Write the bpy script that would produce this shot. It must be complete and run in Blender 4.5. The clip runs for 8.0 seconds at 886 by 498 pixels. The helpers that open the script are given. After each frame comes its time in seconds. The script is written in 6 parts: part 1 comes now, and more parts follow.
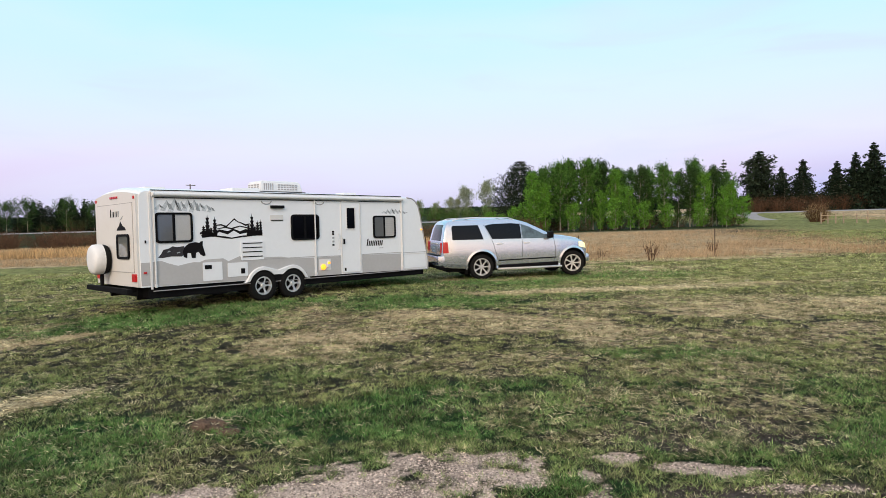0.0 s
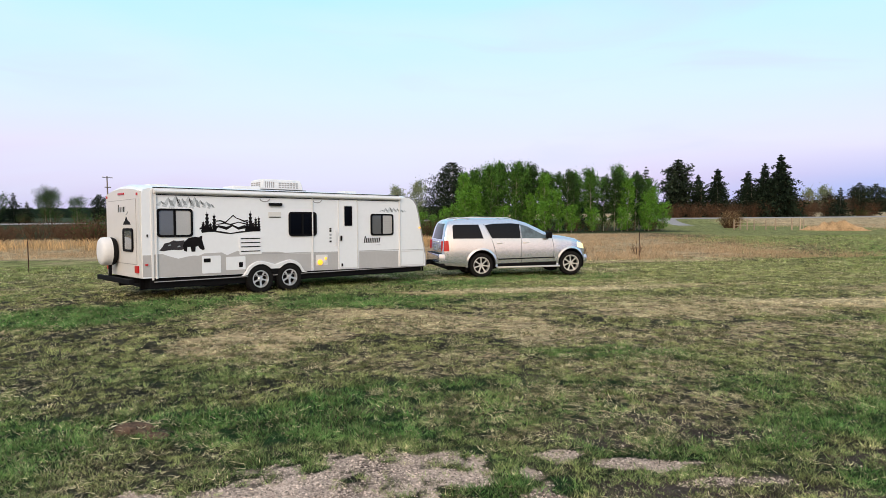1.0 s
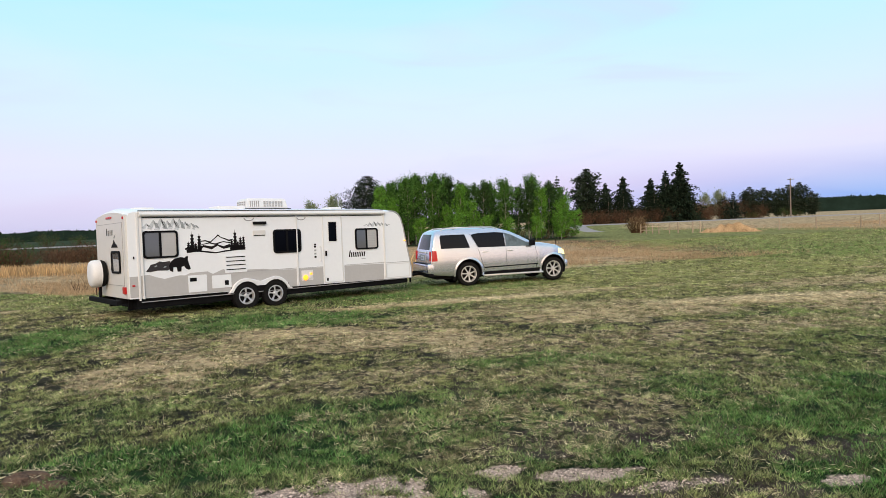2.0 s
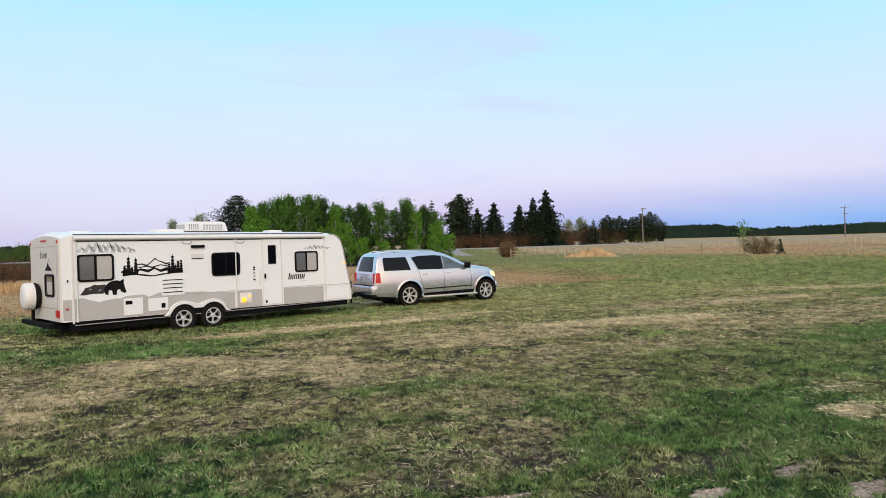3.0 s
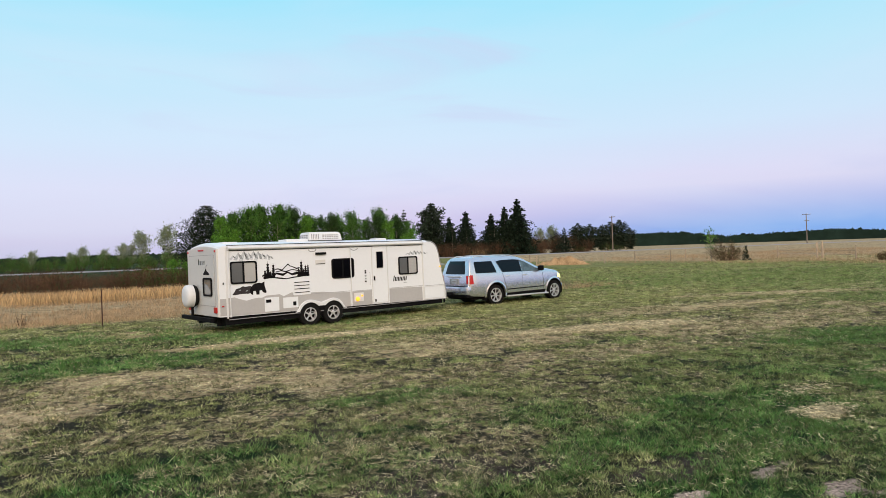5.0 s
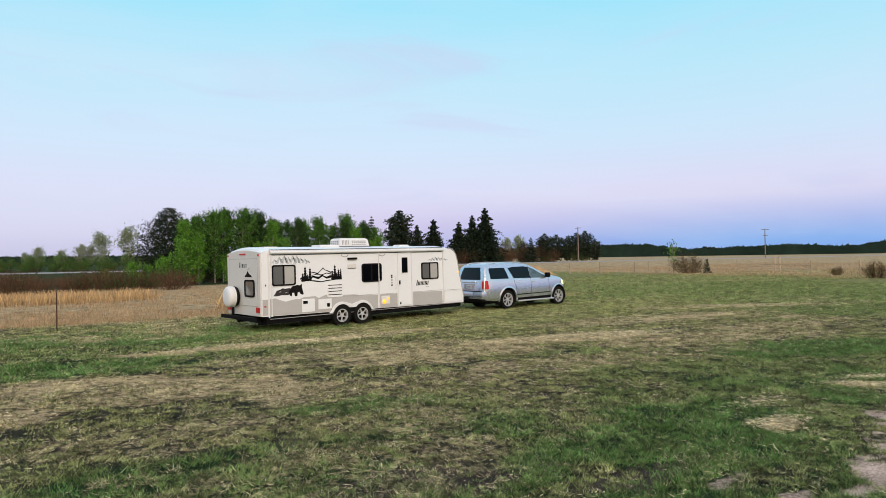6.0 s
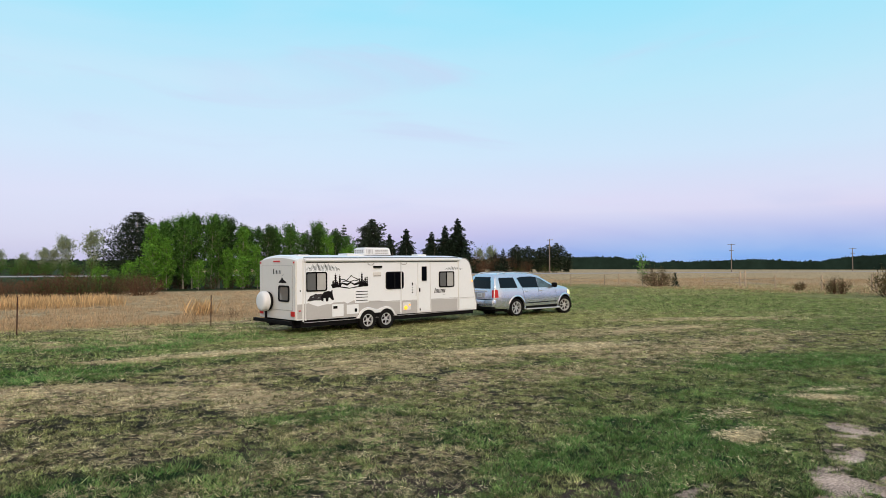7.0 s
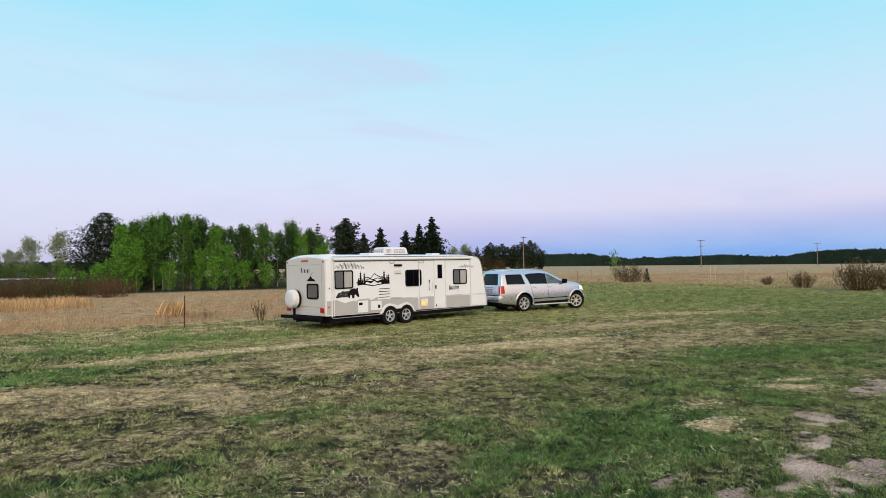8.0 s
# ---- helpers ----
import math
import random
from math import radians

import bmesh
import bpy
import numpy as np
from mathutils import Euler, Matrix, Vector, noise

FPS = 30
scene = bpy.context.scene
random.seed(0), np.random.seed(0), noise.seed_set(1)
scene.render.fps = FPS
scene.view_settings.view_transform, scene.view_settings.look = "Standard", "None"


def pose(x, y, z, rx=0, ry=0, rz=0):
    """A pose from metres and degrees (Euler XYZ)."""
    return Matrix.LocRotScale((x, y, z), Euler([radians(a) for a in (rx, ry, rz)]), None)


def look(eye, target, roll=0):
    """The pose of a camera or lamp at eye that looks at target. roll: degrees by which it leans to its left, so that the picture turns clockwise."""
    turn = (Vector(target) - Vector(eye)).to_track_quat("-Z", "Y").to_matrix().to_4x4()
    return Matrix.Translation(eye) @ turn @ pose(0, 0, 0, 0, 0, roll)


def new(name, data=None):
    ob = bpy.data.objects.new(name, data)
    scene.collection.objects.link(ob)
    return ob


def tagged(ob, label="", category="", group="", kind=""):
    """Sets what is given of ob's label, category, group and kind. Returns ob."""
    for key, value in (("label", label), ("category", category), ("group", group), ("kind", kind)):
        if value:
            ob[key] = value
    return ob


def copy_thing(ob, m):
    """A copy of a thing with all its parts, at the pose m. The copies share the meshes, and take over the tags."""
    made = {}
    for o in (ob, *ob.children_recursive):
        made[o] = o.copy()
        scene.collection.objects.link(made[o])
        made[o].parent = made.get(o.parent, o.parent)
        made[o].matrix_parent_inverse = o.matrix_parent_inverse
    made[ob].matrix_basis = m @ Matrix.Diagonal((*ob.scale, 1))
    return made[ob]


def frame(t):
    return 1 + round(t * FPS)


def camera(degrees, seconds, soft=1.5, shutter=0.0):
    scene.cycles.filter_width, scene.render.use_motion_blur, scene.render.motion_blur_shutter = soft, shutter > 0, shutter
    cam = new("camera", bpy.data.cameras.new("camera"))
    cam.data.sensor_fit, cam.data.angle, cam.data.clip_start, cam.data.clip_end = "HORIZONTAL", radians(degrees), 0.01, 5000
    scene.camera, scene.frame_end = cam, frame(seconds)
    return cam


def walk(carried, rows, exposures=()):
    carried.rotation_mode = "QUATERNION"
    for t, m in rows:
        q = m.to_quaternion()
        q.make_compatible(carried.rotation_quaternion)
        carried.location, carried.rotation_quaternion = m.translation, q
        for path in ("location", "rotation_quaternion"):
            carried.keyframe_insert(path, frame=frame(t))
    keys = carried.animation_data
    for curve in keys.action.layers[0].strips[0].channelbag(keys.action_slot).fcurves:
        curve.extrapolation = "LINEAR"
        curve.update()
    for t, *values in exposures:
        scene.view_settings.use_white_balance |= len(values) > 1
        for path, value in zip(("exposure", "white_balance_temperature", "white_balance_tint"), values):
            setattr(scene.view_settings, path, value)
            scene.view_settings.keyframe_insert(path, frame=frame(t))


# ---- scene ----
cam = camera(68.99, 8.0, soft=0.75)
# t, x, y, z, rx, ry, rz
PATH = [
    (0.0, 0.000, -0.000, 2.139, 86.92, 1.62, 0.00),
    (0.3, -0.065, 0.011, 2.134, 86.97, 1.25, -1.31),
    (0.5, -0.109, 0.018, 2.131, 86.83, 0.85, -2.21),
    (0.7, -0.117, 0.038, 2.126, 86.73, 0.14, -3.92),
    (1.0, -0.130, 0.068, 2.118, 86.82, 0.42, -6.17),
    (1.2, -0.144, 0.088, 2.116, 86.82, 0.33, -7.21),
    (1.5, -0.166, 0.117, 2.112, 86.89, -0.36, -8.07),
    (1.8, -0.183, 0.261, 2.099, 87.10, 1.52, -10.20),
    (2.0, -0.194, 0.357, 2.091, 87.81, 2.21, -13.59),
    (2.2, -0.186, 0.467, 2.103, 89.19, 2.09, -17.39),
    (3.3, -0.362, 0.467, 2.148, 89.45, 1.45, -25.40),
    (3.5, -0.388, 0.499, 2.133, 89.65, 1.40, -25.63),
    (4.0, -0.389, 0.533, 2.136, 89.85, 1.15, -25.91),
    (4.5, -0.386, 0.493, 2.137, 90.05, 1.92, -26.29),
    (6.0, -0.353, 0.503, 2.154, 90.81, 0.88, -30.13),
    (6.5, -0.346, 0.513, 2.155, 91.22, 0.85, -31.56),
    (7.0, -0.367, 0.501, 2.155, 91.66, -0.02, -32.60),
    (7.5, -0.392, 0.476, 2.150, 91.84, -0.21, -33.72),
    (8.0, -0.465, 0.461, 2.146, 91.50, 0.57, -34.88),
]
EXPOSURES = [(0.0, 0.12, 6500, 9), (2.0, 0.09, 6500, 9), (3.5, -0.03, 6500, 9), (8.0, -0.09, 6450, 8)]
walk(cam, [(t, pose(x, y, z, rx, ry, rz)) for t, x, y, z, rx, ry, rz in PATH], EXPOSURES)


# ---- light ----
def build_light():
    w = bpy.data.worlds.new("dusk_sky")
    scene.world = w
    w.use_nodes = True
    nt = w.node_tree
    bg = nt.nodes["Background"]
    sky = nt.nodes.new("ShaderNodeTexSky")
    sky.sky_type, sky.sun_disc = "NISHITA", False
    sky.sun_elevation, sky.sun_rotation = radians(27), radians(196)
    tc = nt.nodes.new("ShaderNodeTexCoord")
    sep = nt.nodes.new("ShaderNodeSeparateXYZ")
    nt.links.new(tc.outputs["Generated"], sep.inputs[0])
    ramp = nt.nodes.new("ShaderNodeValToRGB")
    stops = [(0.0, (0.52, 0.49, 0.75)), (0.05, (0.66, 0.565, 0.81)), (0.10, (0.73, 0.685, 0.90)), (0.17, (0.64, 0.79, 0.96)),
             (0.26, (0.53, 0.82, 0.97)), (0.38, (0.35, 0.80, 0.99)), (0.6, (0.45, 0.70, 0.93)), (1.0, (0.56, 0.68, 0.86))]
    el = ramp.color_ramp.elements
    while len(el) < len(stops):
        el.new(0.5)
    for e, (p, c) in zip(el, stops):
        e.position, e.color = p, (*c, 1)
    nt.links.new(sep.outputs["Z"], ramp.inputs[0])
    # earth's blue shadow low in the east
    east = nt.nodes.new("ShaderNodeMapRange")
    east.inputs["From Min"].default_value, east.inputs["From Max"].default_value = 0.38, 0.82
    nt.links.new(sep.outputs["X"], east.inputs["Value"])
    low = nt.nodes.new("ShaderNodeMapRange")
    low.inputs["From Min"].default_value, low.inputs["From Max"].default_value = 0.085, 0.02
    nt.links.new(sep.outputs["Z"], low.inputs["Value"])
    mul = nt.nodes.new("ShaderNodeMath")
    mul.operation = "MULTIPLY"
    nt.links.new(east.outputs[0], mul.inputs[0])
    nt.links.new(low.outputs[0], mul.inputs[1])
    blue = nt.nodes.new("ShaderNodeMix")
    blue.data_type = "RGBA"
    blue.inputs["B"].default_value = (0.17, 0.38, 0.86, 1)
    nt.links.new(mul.outputs[0], blue.inputs["Factor"])
    nt.links.new(ramp.outputs[0], blue.inputs["A"])
    # thin high cloud
    cl = nt.nodes.new("ShaderNodeTexNoise")
    cl.inputs["Scale"].default_value, cl.inputs["Detail"].default_value, cl.inputs["Distortion"].default_value = 1.5, 5, 0.5
    mp = nt.nodes.new("ShaderNodeMapping")
    mp.inputs["Scale"].default_value = (1, 1, 4)
    mp.inputs["Rotation"].default_value = (0.12, 0.2, 0)
    nt.links.new(tc.outputs["Generated"], mp.inputs[0])
    nt.links.new(mp.outputs[0], cl.inputs["Vector"])
    cr = nt.nodes.new("ShaderNodeMapRange")
    cr.inputs["From Min"].default_value, cr.inputs["From Max"].default_value = 0.42, 0.68
    cr.inputs["To Max"].default_value = 0.42
    nt.links.new(cl.outputs["Fac"], cr.inputs["Value"])
    veil = nt.nodes.new("ShaderNodeMix")
    veil.data_type = "RGBA"
    veil.inputs["B"].default_value = (0.70, 0.81, 0.97, 1)
    nt.links.new(cr.outputs[0], veil.inputs["Factor"])
    nt.links.new(blue.outputs["Result"], veil.inputs["A"])
    # faint lavender wisps
    wisp = nt.nodes.new("ShaderNodeTexNoise")
    wisp.inputs["Scale"].default_value, wisp.inputs["Detail"].default_value, wisp.inputs["Distortion"].default_value = 2.4, 5, 0.8
    mw = nt.nodes.new("ShaderNodeMapping")
    mw.inputs["Scale"].default_value, mw.inputs["Rotation"].default_value = (1, 1, 5), (0.2, -0.25, 0.4)
    nt.links.new(tc.outputs["Generated"], mw.inputs[0])
    nt.links.new(mw.outputs[0], wisp.inputs["Vector"])
    wr = nt.nodes.new("ShaderNodeMapRange")
    wr.interpolation_type = "SMOOTHSTEP"
    wr.inputs["From Min"].default_value, wr.inputs["From Max"].default_value, wr.inputs["To Max"].default_value = 0.52, 0.74, 0.5
    nt.links.new(wisp.outputs["Fac"], wr.inputs["Value"])
    haze = nt.nodes.new("ShaderNodeMix")
    haze.data_type = "RGBA"
    haze.inputs["B"].default_value = (0.62, 0.64, 0.88, 1)
    nt.links.new(wr.outputs[0], haze.inputs["Factor"])
    nt.links.new(veil.outputs["Result"], haze.inputs["A"])
    # a share of the physical sky
    both = nt.nodes.new("ShaderNodeMix")
    both.data_type = "RGBA"
    both.blend_type = "ADD"
    both.inputs["Factor"].default_value = 0.01
    nt.links.new(haze.outputs["Result"], both.inputs["A"])
    nt.links.new(sky.outputs[0], both.inputs["B"])
    # afterglow round the sun
    aim = nt.nodes.new("ShaderNodeVectorMath")
    aim.operation = "DOT_PRODUCT"
    aim.inputs[1].default_value = (-0.27, -0.95, 0.12)
    nt.links.new(tc.outputs["Generated"], aim.inputs[0])
    near = nt.nodes.new("ShaderNodeMapRange")
    near.interpolation_type = "SMOOTHSTEP"
    near.inputs["From Min"].default_value, near.inputs["From Max"].default_value = 0.35, 1.0
    nt.links.new(aim.outputs["Value"], near.inputs["Value"])
    glow = nt.nodes.new("ShaderNodeMix")
    glow.data_type = "RGBA"
    glow.inputs["B"].default_value = (1.9, 1.3, 0.85, 1)
    nt.links.new(near.outputs[0], glow.inputs["Factor"])
    nt.links.new(both.outputs["Result"], glow.inputs["A"])
    nt.links.new(glow.outputs["Result"], bg.inputs["Color"])
    bg.inputs["Strength"].default_value = 1.0
    sun = new("sun", bpy.data.lights.new("sun", "SUN"))
    sun.data.energy, sun.data.angle, sun.data.color = 1.6, radians(16), (1.0, 0.935, 0.875)
    sun.matrix_world = look((-14, -50, 26.5), (0, 0, 0))


build_light()


# ---- materials ----
def material(name, base, rough=0.6, metal=0.0, vary=0.12, scale=8.0, bump=0.0, fine=60.0, coat=0.0, rand="", spread=0.25, emit=0.0, glass=0.0, attr=(), translucent=0.0, spec=None, ragged=0.0):
    """A surface whose colour drifts at two scales. rand: 'island' or 'object' varies piece by piece."""
    m = bpy.data.materials.new(name)
    m.use_nodes = True
    nt = m.node_tree
    b = nt.nodes["Principled BSDF"]
    n, link = nt.nodes.new, nt.links.new
    b.inputs["Roughness"].default_value, b.inputs["Metallic"].default_value = rough, metal
    b.inputs["Coat Weight"].default_value, b.inputs["Coat Roughness"].default_value = coat, 0.06
    if rough >= 0.55 and not metal:
        b.inputs["Specular IOR Level"].default_value = 0.06
    if spec is not None:
        b.inputs["Specular IOR Level"].default_value = spec
    tc = n("ShaderNodeTexCoord")
    big, small = n("ShaderNodeTexNoise"), n("ShaderNodeTexNoise")
    big.inputs["Scale"].default_value, big.inputs["Detail"].default_value = scale, 3
    small.inputs["Scale"].default_value, small.inputs["Detail"].default_value = fine, 2
    link(tc.outputs["Object"], big.inputs["Vector"])
    link(tc.outputs["Object"], small.inputs["Vector"])
    add = n("ShaderNodeMath")
    add.operation = "ADD"
    link(big.outputs["Fac"], add.inputs[0])
    link(small.outputs["Fac"], add.inputs[1])
    rng = n("ShaderNodeMapRange")
    rng.inputs["From Min"].default_value, rng.inputs["From Max"].default_value = 0.6, 1.4
    rng.inputs["To Min"].default_value, rng.inputs["To Max"].default_value = 1 - vary, 1 + vary
    link(add.outputs[0], rng.inputs["Value"])
    value = rng.outputs[0]
    if rand:
        src = n("ShaderNodeNewGeometry").outputs["Random Per Island"] if rand == "island" else n("ShaderNodeObjectInfo").outputs["Random"]
        r2 = n("ShaderNodeMapRange")
        r2.inputs["To Min"].default_value, r2.inputs["To Max"].default_value = 1 - spread, 1 + spread
        link(src, r2.inputs["Value"])
        mm = n("ShaderNodeMath")
        mm.operation = "MULTIPLY"
        link(value, mm.inputs[0])
        link(r2.outputs[0], mm.inputs[1])
        value = mm.outputs[0]
    color = None
    if attr:
        # attr: (attribute, colour at one) laid over the base in turn
        for key, tint in attr:
            a = n("ShaderNodeAttribute")
            a.attribute_name = key
            mix = n("ShaderNodeMix")
            mix.data_type = "RGBA"
            if ragged:
                # patches break up along their edges
                rag = n("ShaderNodeTexNoise")
                rag.inputs["Scale"].default_value, rag.inputs["Detail"].default_value = ragged, 5
                link(tc.outputs["Object"], rag.inputs["Vector"])
                edge = n("ShaderNodeMath")
                edge.operation = "MULTIPLY_ADD"
                edge.inputs[1].default_value = 1.5
                link(rag.outputs["Fac"], edge.inputs[0])
                link(a.outputs["Fac"], edge.inputs[2])
                step = n("ShaderNodeMapRange")
                step.interpolation_type = "SMOOTHSTEP"
                step.inputs["From Min"].default_value, step.inputs["From Max"].default_value = 0.92, 1.5
                link(edge.outputs[0], step.inputs["Value"])
                link(step.outputs[0], mix.inputs["Factor"])
            else:
                link(a.outputs["Fac"], mix.inputs["Factor"])
            mix.inputs["A"].default_value = (*base, 1)
            if color:
                link(color, mix.inputs["A"])
            mix.inputs["B"].default_value = (*tint, 1)
            color = mix.outputs["Result"]
    hsv = n("ShaderNodeHueSaturation")
    hsv.inputs["Color"].default_value = (*base, 1)
    if color:
        link(color, hsv.inputs["Color"])
    link(value, hsv.inputs["Value"])
    link(hsv.outputs[0], b.inputs["Base Color"])
    if bump:
        bp = n("ShaderNodeBump")
        bp.inputs["Strength"].default_value, bp.inputs["Distance"].default_value = bump, 0.02
        link(add.outputs[0], bp.inputs["Height"])
        link(bp.outputs[0], b.inputs["Normal"])
    if emit:
        b.inputs["Emission Color"].default_value = (*base, 1)
        b.inputs["Emission Strength"].default_value = emit
    if glass:
        b.inputs["Transmission Weight"].default_value = glass
        b.inputs["IOR"].default_value = 1.45
    if translucent:
        t = n("ShaderNodeBsdfTranslucent")
        link(hsv.outputs[0], t.inputs["Color"])
        mx = n("ShaderNodeMixShader")
        mx.inputs["Fac"].default_value = translucent
        link(b.outputs[0], mx.inputs[1])
        link(t.outputs[0], mx.inputs[2])
        link(mx.outputs[0], nt.nodes["Material Output"].inputs["Surface"])
    return m


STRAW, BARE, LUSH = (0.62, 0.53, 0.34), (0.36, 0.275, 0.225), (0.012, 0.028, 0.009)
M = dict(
    # near-black base and LUSH: shade between tufts put into the soil colour
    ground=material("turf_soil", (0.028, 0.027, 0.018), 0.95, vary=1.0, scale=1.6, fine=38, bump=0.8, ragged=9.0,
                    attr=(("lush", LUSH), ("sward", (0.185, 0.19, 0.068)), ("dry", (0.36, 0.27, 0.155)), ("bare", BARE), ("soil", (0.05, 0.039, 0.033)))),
    # the near-black blade tone paints in the dark hollows between clumps
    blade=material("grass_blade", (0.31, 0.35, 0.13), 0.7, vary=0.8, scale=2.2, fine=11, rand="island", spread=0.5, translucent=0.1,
                   attr=(("lush", (0.07, 0.20, 0.042)), ("gap_shade", (0.028, 0.033, 0.018)), ("dry", STRAW))),
    straw=material("dry_grass", (0.42, 0.295, 0.175), 0.85, vary=0.3, scale=0.25, fine=3, rand="island", spread=0.4, translucent=0.2),
    reed=material("dry_reed", (0.55, 0.37, 0.19), 0.85, vary=0.3, scale=0.3, fine=3, rand="island", spread=0.4, translucent=0.2),
    # one leaf in plain, shaded and lit tones: light put into the colour
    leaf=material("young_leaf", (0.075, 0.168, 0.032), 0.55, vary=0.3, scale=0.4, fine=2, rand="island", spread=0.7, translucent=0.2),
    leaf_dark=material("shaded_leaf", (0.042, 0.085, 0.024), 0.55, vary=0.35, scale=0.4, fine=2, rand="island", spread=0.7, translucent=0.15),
    leaf_lit=material("lit_leaf", (0.11, 0.25, 0.033), 0.55, vary=0.3, scale=0.4, fine=2, rand="island", spread=0.6, translucent=0.2),
    leaf_pale=material("pale_leaf", (0.26, 0.30, 0.18), 0.6, vary=0.25, scale=0.5, fine=2, rand="island", spread=0.4, translucent=0.3),
    needle=material("spruce_needle", (0.016, 0.027, 0.016), 0.7, vary=0.4, scale=0.5, fine=3, rand="island", spread=0.6),
    pine=material("pine_needle", (0.024, 0.036, 0.022), 0.7, vary=0.4, scale=0.5, fine=3, rand="island", spread=0.6),
    twig=material("bare_twig", (0.10, 0.058, 0.036), 0.85, vary=0.3, scale=0.6, fine=4, rand="island", spread=0.5),
    pebble=material("pebble", (0.44, 0.35, 0.285), 0.85, vary=0.2, scale=3, fine=30, rand="island", spread=0.75),
    clod=material("torn_sod", (0.11, 0.075, 0.055), 0.95, vary=0.6, scale=12, fine=60, bump=0.8),
    mound=material("dead_grass_heap", (0.38, 0.26, 0.15), 0.95, vary=0.5, scale=1.5, fine=9, bump=0.8),
    bark=material("bark", (0.27, 0.25, 0.20), 0.9, vary=0.35, scale=3, fine=20, bump=0.4),
    far_wood=material("far_forest", (0.013, 0.026, 0.020), 0.9, vary=0.4, scale=0.03, fine=0.2, rand="island", spread=0.5),
    brown_leaf=material("budding_leaf", (0.11, 0.10, 0.04), 0.8, vary=0.4, scale=0.7, fine=4, rand="island", spread=0.5, translucent=0.1),
    tan_leaf=material("tan_leaf", (0.25, 0.185, 0.10), 0.85, vary=0.3, scale=0.5, fine=3, rand="island", spread=0.4, translucent=0.1),
    pole_wood=material("greyed_wood", (0.20, 0.165, 0.14), 0.9, vary=0.3, scale=2, fine=25, bump=0.3),
    road=material("gravel_road", (0.30, 0.28, 0.275), 0.9, vary=0.15, scale=0.3, fine=6),
    wood=material("weathered_wood", (0.38, 0.30, 0.22), 0.9, vary=0.3, scale=2, fine=25, bump=0.3, rand="object"),
    rust=material("rusty_steel", (0.07, 0.04, 0.032), 0.8, vary=0.3, scale=6, fine=40),
    white=material("white_fibreglass", (0.77, 0.80, 0.835), 0.32, vary=0.025, scale=0.8, fine=9, coat=0.25),
    trim=material("white_trim", (0.68, 0.69, 0.70), 0.4, vary=0.04, scale=3, fine=30),
    cap=material("cream_rear_cap", (0.64, 0.635, 0.615), 0.38, vary=0.03, scale=1, fine=9, coat=0.15),
    grey=material("grey_lower_panel", (0.43, 0.425, 0.425), 0.42, vary=0.05, scale=1, fine=14),
    seam=material("panel_seam", (0.34, 0.34, 0.35), 0.6),
    black=material("black_plastic", (0.006, 0.006, 0.007), 0.58, vary=0.2),
    rubber=material("tyre_rubber", (0.012, 0.012, 0.012), 0.85, vary=0.3, scale=6, fine=50, bump=0.2),
    alloy=material("silver_alloy", (0.74, 0.74, 0.75), 0.3, metal=0.7, vary=0.06),
    steel=material("black_chassis", (0.007, 0.007, 0.008), 0.7, vary=0.3, scale=4),
    tint=material("tinted_glass", (0.003, 0.005, 0.009), 0.03, vary=0.02, spec=0.2),
    # opaque pane: the sky seen through it is put into a pale colour
    clear=material("side_glass_sky_tone", (0.075, 0.11, 0.135), 0.03, vary=0.5, scale=3, fine=7, spec=0.6),
    rock=material("dark_rock_decal", (0.022, 0.017, 0.019), 0.5, vary=0.7, scale=14, fine=40),
    opaque=material("blackened_glass", (0.002, 0.002, 0.003), 0.12, vary=0.02, spec=0.08),
    pane=material("window_glass", (0.12, 0.125, 0.13), 0.06, vary=0.05, coat=0.5),
    blind=material("window_with_blind", (0.42, 0.42, 0.41), 0.2, vary=0.06, scale=2, coat=0.5),
    decal=material("black_decal", (0.010, 0.009, 0.010), 0.56, vary=0.2, scale=5),
    decal_grey=material("grey_decal", (0.30, 0.33, 0.35), 0.45, vary=0.35, scale=9, fine=30),
    decal_pale=material("pale_decal", (0.52, 0.56, 0.60), 0.45, vary=0.3, scale=9, fine=30),
    silver=material("silver_paint", (0.60, 0.65, 0.74), 0.24, metal=0.8, vary=0.02, scale=1, coat=0.7),
    red=material("red_lamp", (0.34, 0.003, 0.006), 0.3, vary=0.05, coat=0.1, emit=0.3),
    amber=material("amber_lamp", (1.0, 0.40, 0.03), 0.3, vary=0.05, emit=1.3),
    head=material("headlight_glow", (1.0, 0.86, 0.40), 0.15, vary=0.05, coat=0.6, emit=1.0),
    plate=material("plate", (0.55, 0.57, 0.62), 0.5, vary=0.05),
    vinyl=material("white_vinyl", (0.70, 0.72, 0.74), 0.5, vary=0.06, scale=4, fine=30, bump=0.1),
)


# ---- building helpers ----
def part(name, bm, mat, parent=None, label="", smooth=False, loc=None):
    me = bpy.data.meshes.new(name)
    bmesh.ops.recalc_face_normals(bm, faces=bm.faces[:])
    bm.to_mesh(me)
    bm.free()
    me.materials.append(M[mat] if isinstance(mat, str) else mat)
    if smooth:
        me.shade_smooth()
        me.set_sharp_from_angle(angle=radians(38))
    ob = new(name, me)
    if parent:
        ob.parent = parent
    if loc:
        ob.location = loc
    if label:
        ob["label"] = label
    return ob


